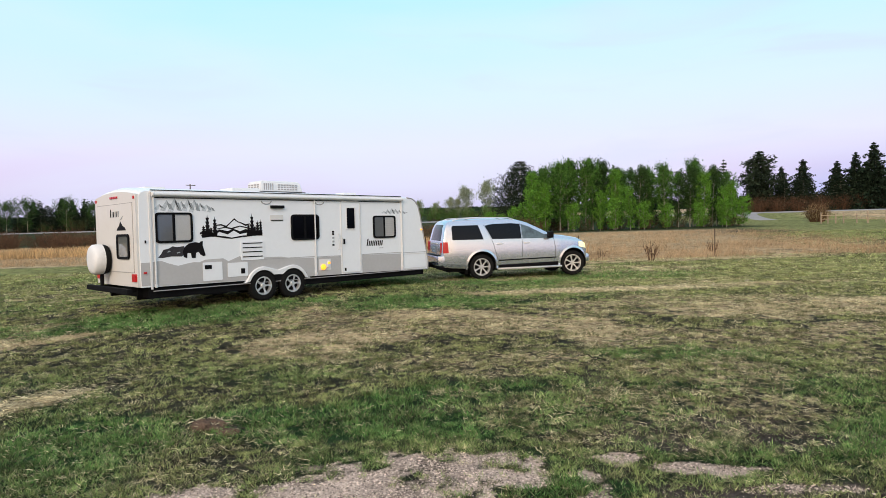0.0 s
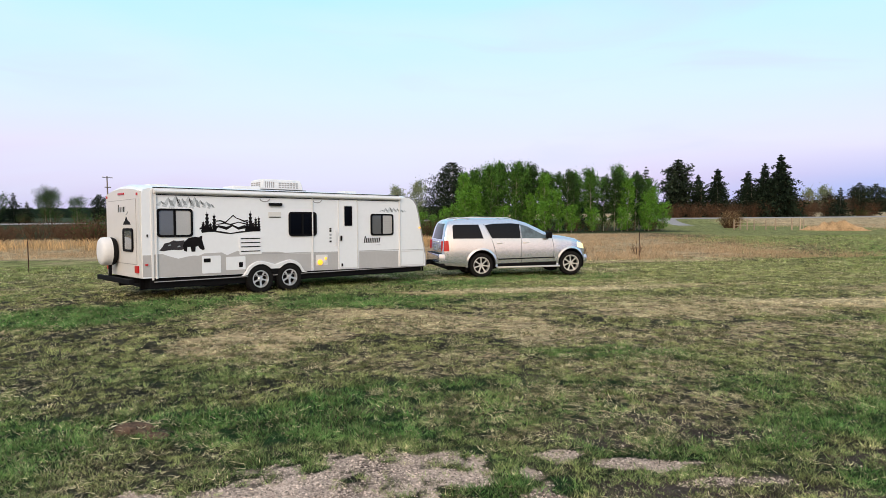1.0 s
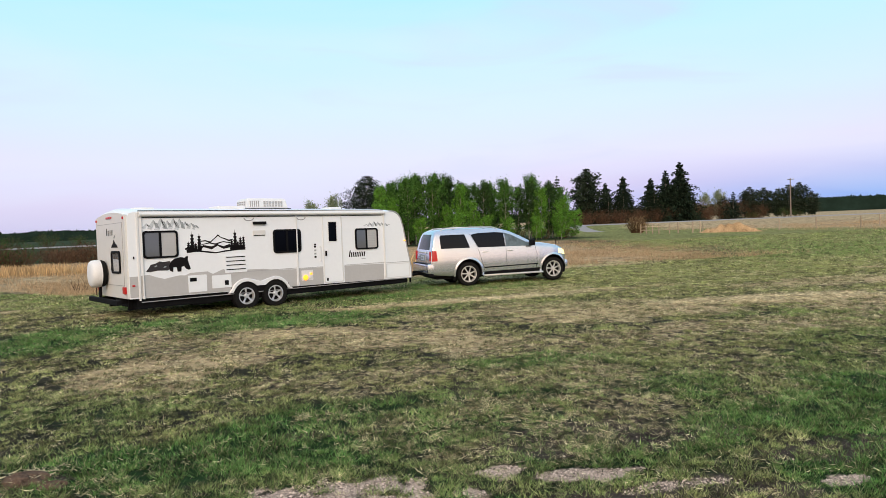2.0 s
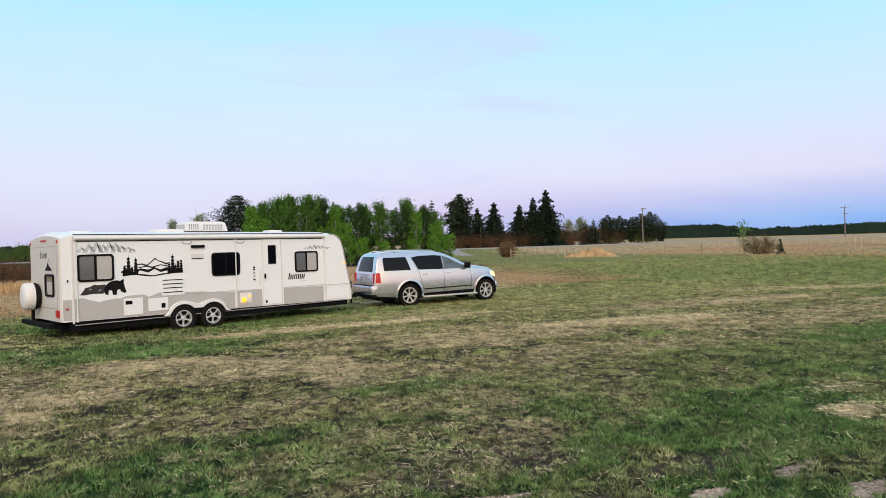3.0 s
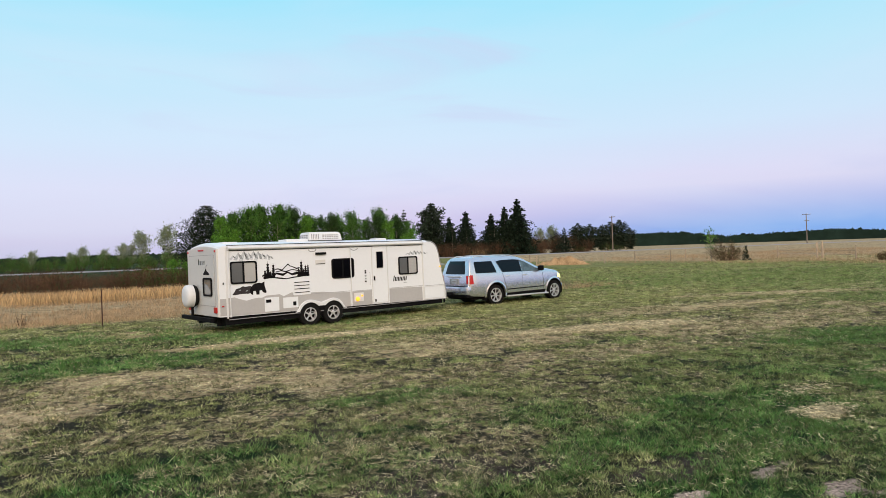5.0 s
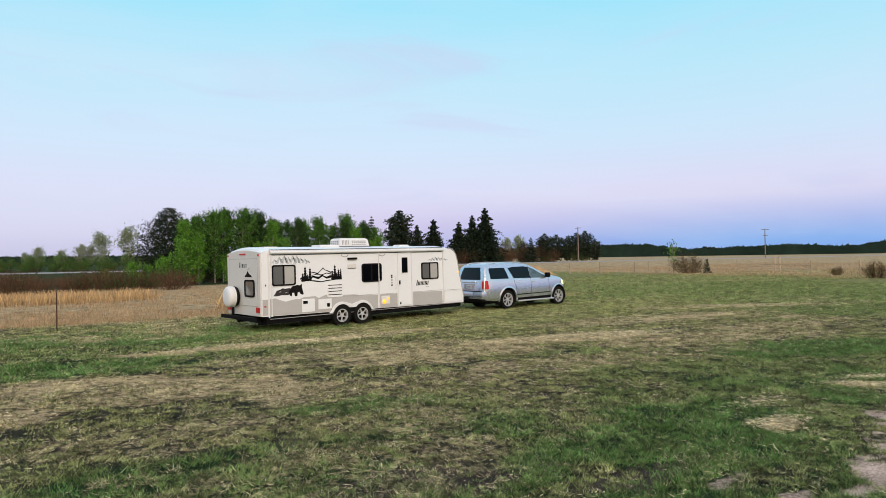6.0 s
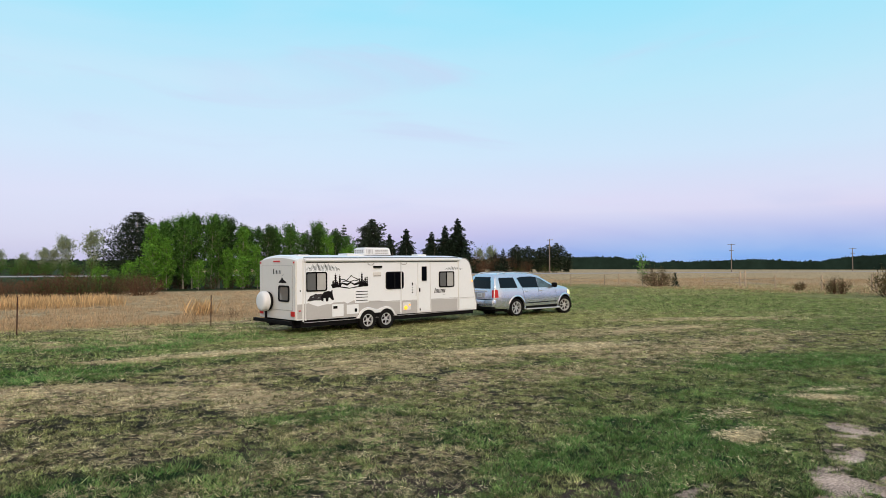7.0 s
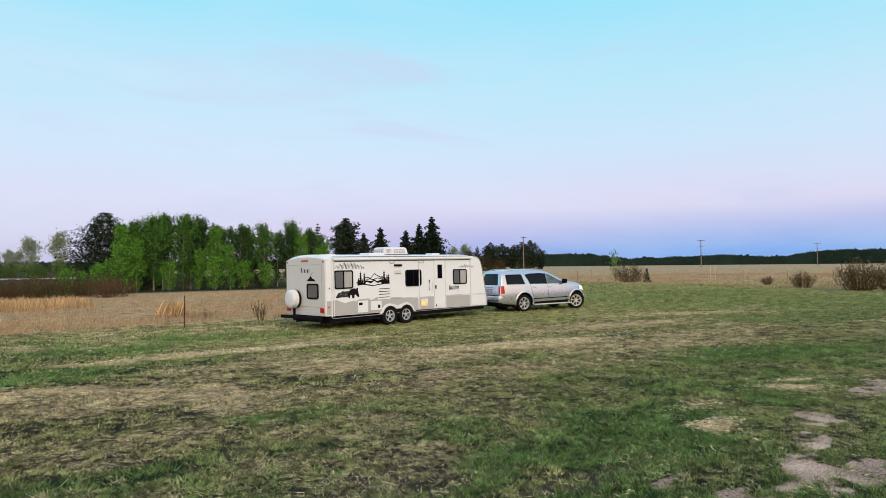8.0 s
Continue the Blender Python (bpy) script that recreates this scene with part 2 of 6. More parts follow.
def box(bm, x0, x1, y0, y1, z0, z1, bevel=0.0):
    vs = [bm.verts.new((x, y, z)) for x in (x0, x1) for y in (y0, y1) for z in (z0, z1)]
    fs = [bm.faces.new([vs[i] for i in q]) for q in ((0, 1, 3, 2), (4, 6, 7, 5), (0, 4, 5, 1), (2, 3, 7, 6), (0, 2, 6, 4), (1, 5, 7, 3))]
    if bevel:
        es = list({e for f in fs for e in f.edges})
        bmesh.ops.bevel(bm, geom=es, offset=bevel, segments=2, affect="EDGES", profile=0.6)
    return bm


def tube(bm, a, b, r0, r1=None, seg=10):
    a, b = Vector(a), Vector(b)
    r1 = r0 if r1 is None else r1
    turn = (b - a).to_track_quat("Z", "Y").to_matrix()
    rings = []
    for p, r in ((a, r0), (b, r1)):
        rings.append([bm.verts.new(p + turn @ Vector((r * math.cos(k * math.tau / seg), r * math.sin(k * math.tau / seg), 0))) for k in range(seg)])
    for k in range(seg):
        bm.faces.new((rings[0][k], rings[0][(k + 1) % seg], rings[1][(k + 1) % seg], rings[1][k]))
    bm.faces.new(rings[0][::-1])
    bm.faces.new(rings[1])
    return bm


def lathe_y(bm, prof, seg=32):
    """Turns a profile of (radius, y) about the y axis."""
    rings = [[bm.verts.new((r * math.cos(k * math.tau / seg), y, r * math.sin(k * math.tau / seg))) for k in range(seg)] for r, y in prof]
    for p, q in zip(rings, rings[1:]):
        for k in range(seg):
            bm.faces.new((p[k], p[(k + 1) % seg], q[(k + 1) % seg], q[k]))
    return rings


def slab(bm, outline, y0, y1):
    """A flat plate: an outline in x and z, between two y."""
    a = [bm.verts.new((x, y0, z)) for x, z in outline]
    b = [bm.verts.new((x, y1, z)) for x, z in outline]
    n = len(a)
    bm.faces.new(a)
    bm.faces.new(b[::-1])
    for k in range(n):
        bm.faces.new((a[k], b[k], b[(k + 1) % n], a[(k + 1) % n]))
    return bm


def rounded(x0, x1, z0, z1, r, n=5):
    pts = []
    for cx, cz, a0 in ((x1 - r, z1 - r, 0), (x0 + r, z1 - r, 90), (x0 + r, z0 + r, 180), (x1 - r, z0 + r, 270)):
        for k in range(n):
            a = radians(a0 + 90 * k / (n - 1))
            pts.append((cx + r * math.cos(a), cz + r * math.sin(a)))
    return pts


def ring_slab(bm, outer, inner, y0, y1):
    n = len(outer)
    v = [[bm.verts.new((x, y, z)) for x, z in o] for o, y in ((outer, y0), (inner, y0), (inner, y1), (outer, y1))]
    for k in range(n):
        j = (k + 1) % n
        for a, b in ((0, 1), (1, 2), (2, 3), (3, 0)):
            bm.faces.new((v[a][k], v[a][j], v[b][j], v[b][k]))
    return bm


def cloud(name, verts, faces, mat, attrs=None):
    """A mesh from arrays of vertices and of faces of one size."""
    me = bpy.data.meshes.new(name)
    verts = np.asarray(verts, np.float32)
    faces = np.asarray(faces, np.int32)
    n, k = faces.shape
    me.vertices.add(len(verts))
    me.vertices.foreach_set("co", verts.ravel())
    me.loops.add(n * k)
    me.loops.foreach_set("vertex_index", faces.ravel())
    me.polygons.add(n)
    me.polygons.foreach_set("loop_start", np.arange(0, n * k, k, dtype=np.int32))
    for key, values in (attrs or {}).items():
        me.attributes.new(key, "FLOAT", "POINT").data.foreach_set("value", np.asarray(values, np.float32))
    me.materials.append(M[mat])
    me.update(calc_edges=True)
    me.validate()
    return me


def empty(name, label, category, group="", kind=""):
    ob = new(name)
    ob.empty_display_size = 0.3
    return tagged(ob, label, category, group, kind)


rng = np.random.default_rng(7)


# ---- ground ----
def lattice(x, y, seed, size):
    """Smooth value noise, 0 to 1."""
    r = np.random.default_rng(seed).random((256, 256))
    u, v = x / size, y / size
    i, j = np.floor(u).astype(int), np.floor(v).astype(int)
    a, b = u - i, v - j
    a, b = a * a * (3 - 2 * a), b * b * (3 - 2 * b)
    g = lambda p, q: r[p % 256, q % 256]
    return (g(i, j) * (1 - a) + g(i + 1, j) * a) * (1 - b) + (g(i, j + 1) * (1 - a) + g(i + 1, j + 1) * a) * b


def height(x, y):
    x, y = np.asarray(x, float), np.asarray(y, float)
    z = 0.19 * np.exp(-((x + 5) ** 2 + (y - 15.5) ** 2) / 30) - 0.04 * np.exp(-((x - 7) ** 2 + (y - 20) ** 2) / 60)
    z = z + 0.05 * (lattice(x, y, 3, 2.3) - 0.5) * np.clip((np.hypot(x, y) - 2) / 6, 0, 1) * np.exp(-((np.hypot(x, y) - 12) / 9) ** 2)
    far = np.clip((y - 88) / 16, 0, 1)
    z = z + 0.75 * far * far * (3 - 2 * far)
    ditch = np.exp(-((y - 80) / 7) ** 2) * np.clip((30 - x) / 20, 0, 1)
    return z - 0.5 * ditch + 0.035 * np.clip((y - 12) / 4, 0, 1)


def blob(x, y, cx, cy, rx, ry, turn=0.0, seed=1, ragged=0.55, size=0.6):
    a = radians(turn)
    u, v = (x - cx) * math.cos(a) + (y - cy) * math.sin(a), -(x - cx) * math.sin(a) + (y - cy) * math.cos(a)
    d = np.sqrt((u / rx) ** 2 + (v / ry) ** 2) + ragged * (lattice(x, y, seed, size) + 0.5 * lattice(x, y, seed + 40, size / 3) - 0.75)
    return np.clip((1.15 - d) / 0.35, 0, 1)


def cover(x, y):
    """How dry, bare, lush and dark the turf is."""
    x, y = np.asarray(x, float), np.asarray(y, float)
    dry = (0.5 + 0.2 * np.clip((y - 9) / 4, 0, 1)) * np.clip((lattice(x, y, 11, 2.6) + 0.6 * lattice(x, y, 12, 0.8) - 0.86) / 0.5, 0, 1)
    lush = 0.55 * np.clip((lattice(x, y, 13, 3.4) + 0.5 * lattice(x, y, 14, 0.9) - 0.72) / 0.4, 0, 1)
    for cx, cy, rx, ry, t, k in ((-2.0, 10.8, 1.2, 1.5, -20, 0.7), (-0.4, 12.0, 1.6, 1.0, 0, 0.5), (1.4, 12.1, 2.0, 1.0, 0, 0.6), (2.6, 11.6, 0.7, 1.5, 0, 0.7), (4.6, 17.0, 2.6, 0.5, 4, 1.0), (1.3, 16.5, 0.9, 0.35, -10, 0.9),
                                 (11.2, 13.6, 2.8, 0.8, -10, 1.0), (23, 17.3, 4.5, 0.9, -20, 0.9), (17.3, 12.2, 2.6, 0.8, -10, 0.6), (7.35, 5.38, 0.4, 0.2, 15, 1.0), (9.0, 17.6, 3.0, 0.4, 6, 0.5), (10.5, 6.2, 0.4, 0.16, -60, 1.0),
                                 (5.2, 10.2, 2.2, 1.2, 0, 0.4), (-5.2, 7.4, 0.7, 0.35, 45, 1.0), (-7.2, 11.2, 1.3, 0.25, 42, 1.0), (-11.9, 18.2, 0.8, 0.3, 50, 0.9), (9.0, 10.5, 3.0, 1.0, -10, 0.5), (14, 11.5, 3.5, 1.2, -10, 0.6), (17, 15.5, 5, 1.2, -8, 0.6), (7, 13.3, 3, 1.3, 0, 0.65),
                                 (5.5, 14.5, 3.5, 1.2, 0, 0.45), (25.8, 10.75, 0.9, 0.16, -25, 1.0), (22.05, 9.25, 0.25, 0.45, 0, 1.0), (0.2, 7.6, 0.6, 0.3, 0, 0.5), (2.4, 6.6, 2.0, 1.1, 0, 0.75), (0.8, 9.0, 1.6, 0.8, 0, 0.45), (3.4, 8.2, 1.2, 0.8, 0, 0.6)):
        dry = np.maximum(dry, k * blob(x, y, cx, cy, rx, ry, t, 21))
    for cx, cy, rx, ry, t in ((6.0, 5.9, 2.3, 1.2, 10), (4.6, 4.6, 1.2, 0.5, 10), (-1.4, 6.6, 1.6, 0.7, 0), (0.6, 6.5, 1.4, 0.5, 10), (-4.0, 6.0, 1.5, 0.9, 20), (-6.5, 13.0, 3.5, 1.3, 25), (-1.5, 14.8, 4.0, 1.2, 5), (0.9, 4.8, 0.6, 0.25, 0), (3.2, 5.6, 1.2, 0.3, 0), (0.0, 7.6, 1.0, 0.4, 10), (2.6, 7.5, 0.5, 0.3, 0), (3.6, 9.3, 1.5, 0.5, 0),
                              (9.6, 5.8, 0.8, 0.5, -20), (14.5, 8.6, 3.5, 1.3, -15), (26, 13, 6, 2.2, -15), (35, 22, 12, 5, 0), (1.5, 20.8, 7, 2.4, 5), (33, 28, 15, 7, 0), (40, 17, 12, 5, 0)):
        lush = np.maximum(lush, (0.6 if cx > 20 else 1.0) * blob(x, y, cx, cy, rx, ry, t, 23))
    near = np.clip((11 - y) / 4, 0, 1)
    lush = np.maximum(lush, near * np.clip(1.6 * lattice(x, y, 36, 1.1) - 0.35, 0, 0.85))
    dry = dry * (1 - 0.45 * near)
    dry = dry * np.clip(0.4 + 1.3 * (0.6 * lattice(x, y, 38, 0.55) + 0.4 * lattice(x, y, 39, 0.17)), 0.3, 1)
    # narrow streaks of dead thatch
    for cx, cy, rx, ry, t in ((4.2, 17.1, 2.8, 0.32, 5), (11.4, 13.7, 2.6, 0.42, -9), (1.2, 16.5, 0.9, 0.22, -10), (8.6, 17.9, 2.0, 0.25, 6), (-5.1, 7.45, 0.6, 0.22, 50), (-7.2, 11.2, 1.2, 0.22, 42), (17.5, 15.4, 2.4, 0.35, -8), (7.35, 5.38, 0.36, 0.18, 15), (10.8, 6.2, 0.45, 0.16, -40), (22.8, 17.4, 3.5, 0.3, -20)):
        dry = np.maximum(dry, blob(x, y, cx, cy, rx, ry, t, 28, 0.9, 0.5))
    bare = np.zeros_like(x)
    for cx, cy, rx, ry, t in ((-1.6, 4.55, 1.3, 0.48, 12), (-0.35, 5.0, 0.95, 0.6, 8), (0.35, 5.25, 0.6, 0.42, 0), (0.1, 4.4, 1.2, 0.35, 0), (1.3, 5.45, 0.35, 0.09, 0), (2.05, 5.2, 0.5, 0.1, -12), (2.7, 4.75, 0.3, 0.08, 0),
                              (8.8, 4.85, 0.75, 0.28, 30), (7.7, 4.36, 0.75, 0.2, 24), (6.9, 4.08, 0.5, 0.2, 15), (6.45, 3.75, 0.5, 0.27, 20), (7.0, 3.5, 0.5, 0.2, 10), (5.7, 3.68, 0.5, 0.14, 0), (5.15, 3.88, 0.5, 0.12, 10), (5.12, 4.51, 0.28, 0.1, 10), (4.0, 4.42, 0.2, 0.07, 0),
                              (12.1, 5.45, 1.0, 0.26, 18), (13.6, 5.6, 0.8, 0.2, 0), (25.8, 10.75, 0.7, 0.1, -25), (22.05, 9.25, 0.18, 0.35, 0), (-5.35, 7.2, 0.3, 0.14, 50), (8.6, 18.6, 0.2, 0.1, 0)):
        bare = np.maximum(bare, blob(x, y, cx, cy, rx, ry, t, 25, 1.2, 0.3))
    bare = bare * np.clip(3.2 * (0.55 * lattice(x, y, 35, 0.22) + 0.45 * lattice(x, y, 34, 0.09)) - 0.62, 0, 1)
    soil = np.zeros_like(x)
    for cx, cy, rx, ry in ((-2.45, 6.5, 0.3, 0.2), (1.9, 6.0, 0.8, 0.35), (2.7, 6.2, 0.6, 0.3), (3.3, 5.7, 0.9, 0.25), (1.7, 8.1, 0.5, 0.35), (4.2, 5.0, 0.8, 0.25), (6.15, 8.4, 0.3, 0.1), (-7.5, 14.8, 1.4, 0.4), (11.7, 6.2, 0.45, 0.14), (2.4, 4.7, 0.9, 0.25), (-0.1, 7.0, 0.4, 0.2), (3.0, 4.4, 0.8, 0.2)):
        soil = np.maximum(soil, 0.6 * blob(x, y, cx, cy, rx, ry, 0, 27, 0.9, 0.35))
    green = np.clip((y - 60) / 5, 0, 1) * np.clip((36 - x) / 5, 0, 1)
    field = (1 - green) * np.clip((y - 25.2 - 7 * np.clip((-8 - x) / 6, 0, 1) - 0.02 * x + 1.2 * (lattice(x, y, 31, 3.0) - 0.5)) / 1.2, 0, 1)
    right = np.clip((x - 18 - 0.15 * (y - 26) + 5 * (lattice(x, y, 37, 2.5) - 0.5)) / 8, 0, 1)
    dry = np.maximum(dry, field * (1 - right) * 0.9)
    lane = np.clip((x - 17) / 8, 0, 1) * np.clip((y - 22) / 4, 0, 1) * np.clip((62 + 0.0 * x - y) / 6, 0, 1)
    lush = np.maximum(lush * (1 - 0.8 * field * (1 - right)), 0.4 * lane * (1 - np.clip((x - 55) / 6, 0, 1)) * (0.5 + 0.5 * lattice(x, y, 33, 2.0)))
    lush = np.maximum(lush, 0.8 * green)
    dry = dry * (1 - 0.8 * green)
    meadow = np.clip((x - 56) / 6, 0, 1) * np.clip((y - 10) / 5, 0, 1)
    dry = np.maximum(dry * (1 - 0.6 * lane), meadow * 0.85)
    dry = dry * (1 - 0.7 * np.maximum(blob(x, y, 34, 25, 17, 9, 0, 29, 0.5, 2.0), blob(x, y, 44, 62, 14, 9, 0, 30, 0.5, 3.0)))
    lush = lush * (1 - dry * 0.8)
    # closed sward, where single blades are too far to tell
    sward = np.clip((y - 9 - 6 * np.clip((5 - x) / 4, 0, 1)) / 12, 0, 1) * (1 - 0.75 * green) * (1 - 0.9 * field * (1 - right)) * (0.55 + 0.45 * lattice(x, y, 32, 1.6))
    return dict(dry=dry * (1 - bare), bare=bare, lush=lush * (1 - bare), soil=soil, sward=sward)


def build_ground():
    def axis(lo, hi, step, reach):
        mid = list(np.arange(lo, hi + 1e-6, step))
        up, down, d = [], [], step
        p = mid[-1]
        while p < reach:
            d *= 1.09
            p += d
            up.append(p)
        d, p = step, mid[0]
        while p > -reach:
            d *= 1.09
            p -= d
            down.append(p)
        return np.array(down[::-1] + mid + up)

    xs = axis(-6, 14, 0.065, 2500)
    far = axis(9, 28, 0.13, 2500)
    ys = np.concatenate([-np.geomspace(2500, 0.6, 60), np.array([0.0, 0.8, 1.6, 2.1]), np.arange(2.5, 8.95, 0.065), far[far >= 8.99]])
    X, Y = np.meshgrid(xs, ys)
    X, Y = X.ravel(), Y.ravel()
    nx, ny = len(xs), len(ys)
    i = np.arange((nx - 1) * (ny - 1))
    r, c = i // (nx - 1), i % (nx - 1)
    a = r * nx + c
    c = cover(X, Y)
    # near the turf the straw lies as stalks; shade beneath put into the earth's colour
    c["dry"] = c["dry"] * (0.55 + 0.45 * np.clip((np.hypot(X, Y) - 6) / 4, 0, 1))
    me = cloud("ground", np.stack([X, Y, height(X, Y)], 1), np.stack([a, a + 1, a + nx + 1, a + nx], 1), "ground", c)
    me.shade_smooth()
    tagged(new("ground", me), "patchy spring turf with straw, bare soil and gravel", "ground", kind="structure")


def build_turf():
    """Tufts of grass, living and dead, thinner on bare earth."""
    V, A = [], {k: [] for k in ("dry", "lush", "gap_shade")}
    # from y, to y, tufts a square metre, blades a tuft, height, half width, spread
    for y0, y1, per, many, tall, wide, wander in ((-5, 2.6, 120, 18, 0.04, 0.0075, 0.045), (2.6, 6.5, 270, 26, 0.032, 0.0034, 0.024), (6.5, 10, 150, 24, 0.036, 0.0046, 0.030), (10, 15, 84, 20, 0.041, 0.0070, 0.040),
                                                  (15, 21, 46, 17, 0.048, 0.0105, 0.054), (21, 28, 26, 13, 0.056, 0.015, 0.075), (28, 50, 9, 10, 0.06, 0.024, 0.12)):
        xa, xb = (-7, 9) if y0 < 0 else (-0.75 * y1 - 3, (2.8 if y1 < 25 else 1.6) * y1 + 2)
        n = int((xb - xa) * (y1 - y0) * per)
        x, y = rng.uniform(xa, xb, n), rng.uniform(y0, y1, n)
        keep = lattice(x, y, 51, 0.16) * 0.5 + lattice(x, y, 52, 0.42) * 0.5 > rng.uniform(0.06, 0.46, n)
        if y0 > 0:
            keep &= (x > -0.75 * y - 2.5) & (x < 2.75 * y + 1.5)
        if y0 > 25:
            keep &= x > 17 + 0.2 * (y - 26)
        x, y = x[keep], y[keep]
        c = cover(x, y)
        keep = rng.random(len(x)) > np.maximum(np.maximum(c["bare"] * 0.95, c["soil"] * 0.6), 0.2 * (c["dry"] > 0.85))
        x, y, dry, lush = x[keep], y[keep], c["dry"][keep], c["lush"][keep]
        n = len(x)
        # each tuft is green, bleached or near black for painted gap shade
        pick = rng.random(n)
        bleached = pick < 0.22 + 0.14 * np.clip((y - 9) / 6, 0, 1) + 0.62 * dry - 0.26 * lush
        gap_shade = (~bleached) & (pick > 0.60 + 0.12 * lush + 0.13 * np.clip((y - 9) / 6, 0, 1))
        size = rng.uniform(0.55, 1.35, n) * (1 + 0.45 * lush) * np.where(bleached, 0.8, 1.0) * (0.7 + 0.6 * lattice(x, y, 53, 0.3))
        m = np.repeat(np.arange(n), many)
        k = len(m)
        off = rng.normal(size=(k, 2)) * wander * size[m][:, None]
        bx, by = x[m] + off[:, 0], y[m] + off[:, 1]
        h = tall * size[m] * rng.uniform(0.45, 1.25, k)
        az = np.arctan2(off[:, 1], off[:, 0]) + rng.normal(size=k) * 0.9
        lean = rng.uniform(0.2, 1.5, k) + 0.9 * bleached[m] * rng.random(k)
        face = rng.uniform(0, math.pi, k)
        w = wide * rng.uniform(0.6, 1.3, k)
        z = height(bx, by) - 0.004
        tip = np.stack([bx + h * lean * np.cos(az), by + h * lean * np.sin(az), z + h * np.where(bleached[m], 0.75, 1.0)], 1)
        l = np.stack([bx - w * np.cos(face), by - w * np.sin(face), z], 1)
        r = np.stack([bx + w * np.cos(face), by + w * np.sin(face), z], 1)
        V.append(np.stack([l, r, tip], 1).reshape(-1, 3))
        d = np.clip(np.where(bleached[m], rng.uniform(0.6, 1.0, k) - 0.3 * np.clip((y[m] - 12) / 6, 0, 1), 0.12 * rng.random(k) + 0.35 * (rng.random(k) < 0.12)), 0, 1)
        A["dry"].append(np.repeat(d, 3))
        A["gap_shade"].append(np.repeat(np.where(gap_shade[m], rng.uniform(0.5, 1.0, k), 0.0), 3))
        A["lush"].append(np.repeat(np.clip(lush[m] + 0.15 * rng.normal(size=k), 0, 1), 3))
    # dead stalks lying flat between the blades
    for y0, y1, per, long, wide in ((2.6, 6.5, 900, 0.03, 0.0026), (6.5, 10, 650, 0.03, 0.0032), (10, 16, 330, 0.036, 0.0046), (16, 24, 110, 0.045, 0.007)):
        xa, xb = -0.75 * y1 - 1, 2.8 * y1 + 2
        n = int((xb - xa) * (y1 - y0) * per)
        x, y = rng.uniform(xa, xb, n), rng.uniform(y0, y1, n)
        c = cover(x, y)
        keep = (rng.random(n) < (0.2 + 0.8 * c["dry"]) * (1 - 0.85 * c["bare"])) & (x > -0.75 * y - 0.6) & (x < 2.75 * y + 1.5) & (lattice(x, y, 54, 0.35) > rng.uniform(0.2, 0.8, n))
        x, y = x[keep], y[keep]
        n = len(x)
        az = rng.uniform(0, math.tau, n)
        l, w = long * rng.uniform(0.5, 1.5, n), wide * rng.uniform(0.7, 1.3, n)
        z = height(x, y) + rng.uniform(0.004, 0.03, n)
        dx, dy = np.cos(az) * l, np.sin(az) * l
        V.append(np.stack([np.stack([x - dx - dy / l * w, y - dy + dx / l * w, z], 1), np.stack([x - dx + dy / l * w, y - dy - dx / l * w, z + w], 1),
                           np.stack([x + dx, y + dy, z + rng.uniform(-0.01, 0.03, n)], 1)], 1).reshape(-1, 3))
        A["dry"].append(np.repeat(rng.uniform(0.85, 1, n), 3))
        A["lush"].append(np.zeros(3 * n))
        A["gap_shade"].append(np.zeros(3 * n))
    # loose straw strewn in patches
    for cx, cy, rx, ry, a, n in ((7.35, 5.38, 0.24, 0.11, 10, 1100), (7.1, 5.6, 0.1, 0.06, 0, 200), (10.8, 6.2, 0.35, 0.09, -40, 700), (11.6, 6.5, 0.5, 0.1, -20, 500), (-5.0, 7.5, 0.5, 0.2, 50, 1500), (4.6, 17.0, 1.5, 0.25, 4, 3000), (11.3, 13.6, 1.6, 0.3, -10, 3500), (8.2, 6.3, 0.3, 0.15, 0, 400), (-2.5, 6.62, 0.12, 0.08, 0, 220)):
        u, v = rng.normal(size=n) * rx, rng.normal(size=n) * ry
        ca, sa = math.cos(radians(a)), math.sin(radians(a))
        x, y = cx + u * ca - v * sa, cy + u * sa + v * ca
        az = rng.uniform(0, math.tau, n)
        l, w = rng.uniform(0.02, 0.06, n), rng.uniform(0.003, 0.005, n) * (1 if cy < 9 else 2)
        z = height(x, y) + rng.uniform(0.008, 0.05, n)
        dx, dy = np.cos(az), np.sin(az)
        V.append(np.stack([np.stack([x - dx * l - dy * w, y - dy * l + dx * w, z], 1), np.stack([x - dx * l + dy * w, y - dy * l - dx * w, z + w], 1), np.stack([x + dx * l, y + dy * l, z + rng.uniform(-0.01, 0.02, n)], 1)], 1).reshape(-1, 3))
        A["dry"].append(np.repeat(rng.uniform(0.9, 1, n), 3))
        A["lush"].append(np.zeros(3 * n))
        A["gap_shade"].append(np.zeros(3 * n))
    V = np.concatenate(V)
    me = cloud("grass", V, np.arange(len(V)).reshape(-1, 3), "blade", {k: np.concatenate(v) for k, v in A.items()})
    tagged(new("grass", me), "short patchy spring grass mixed with straw", "grass", kind="stuff")


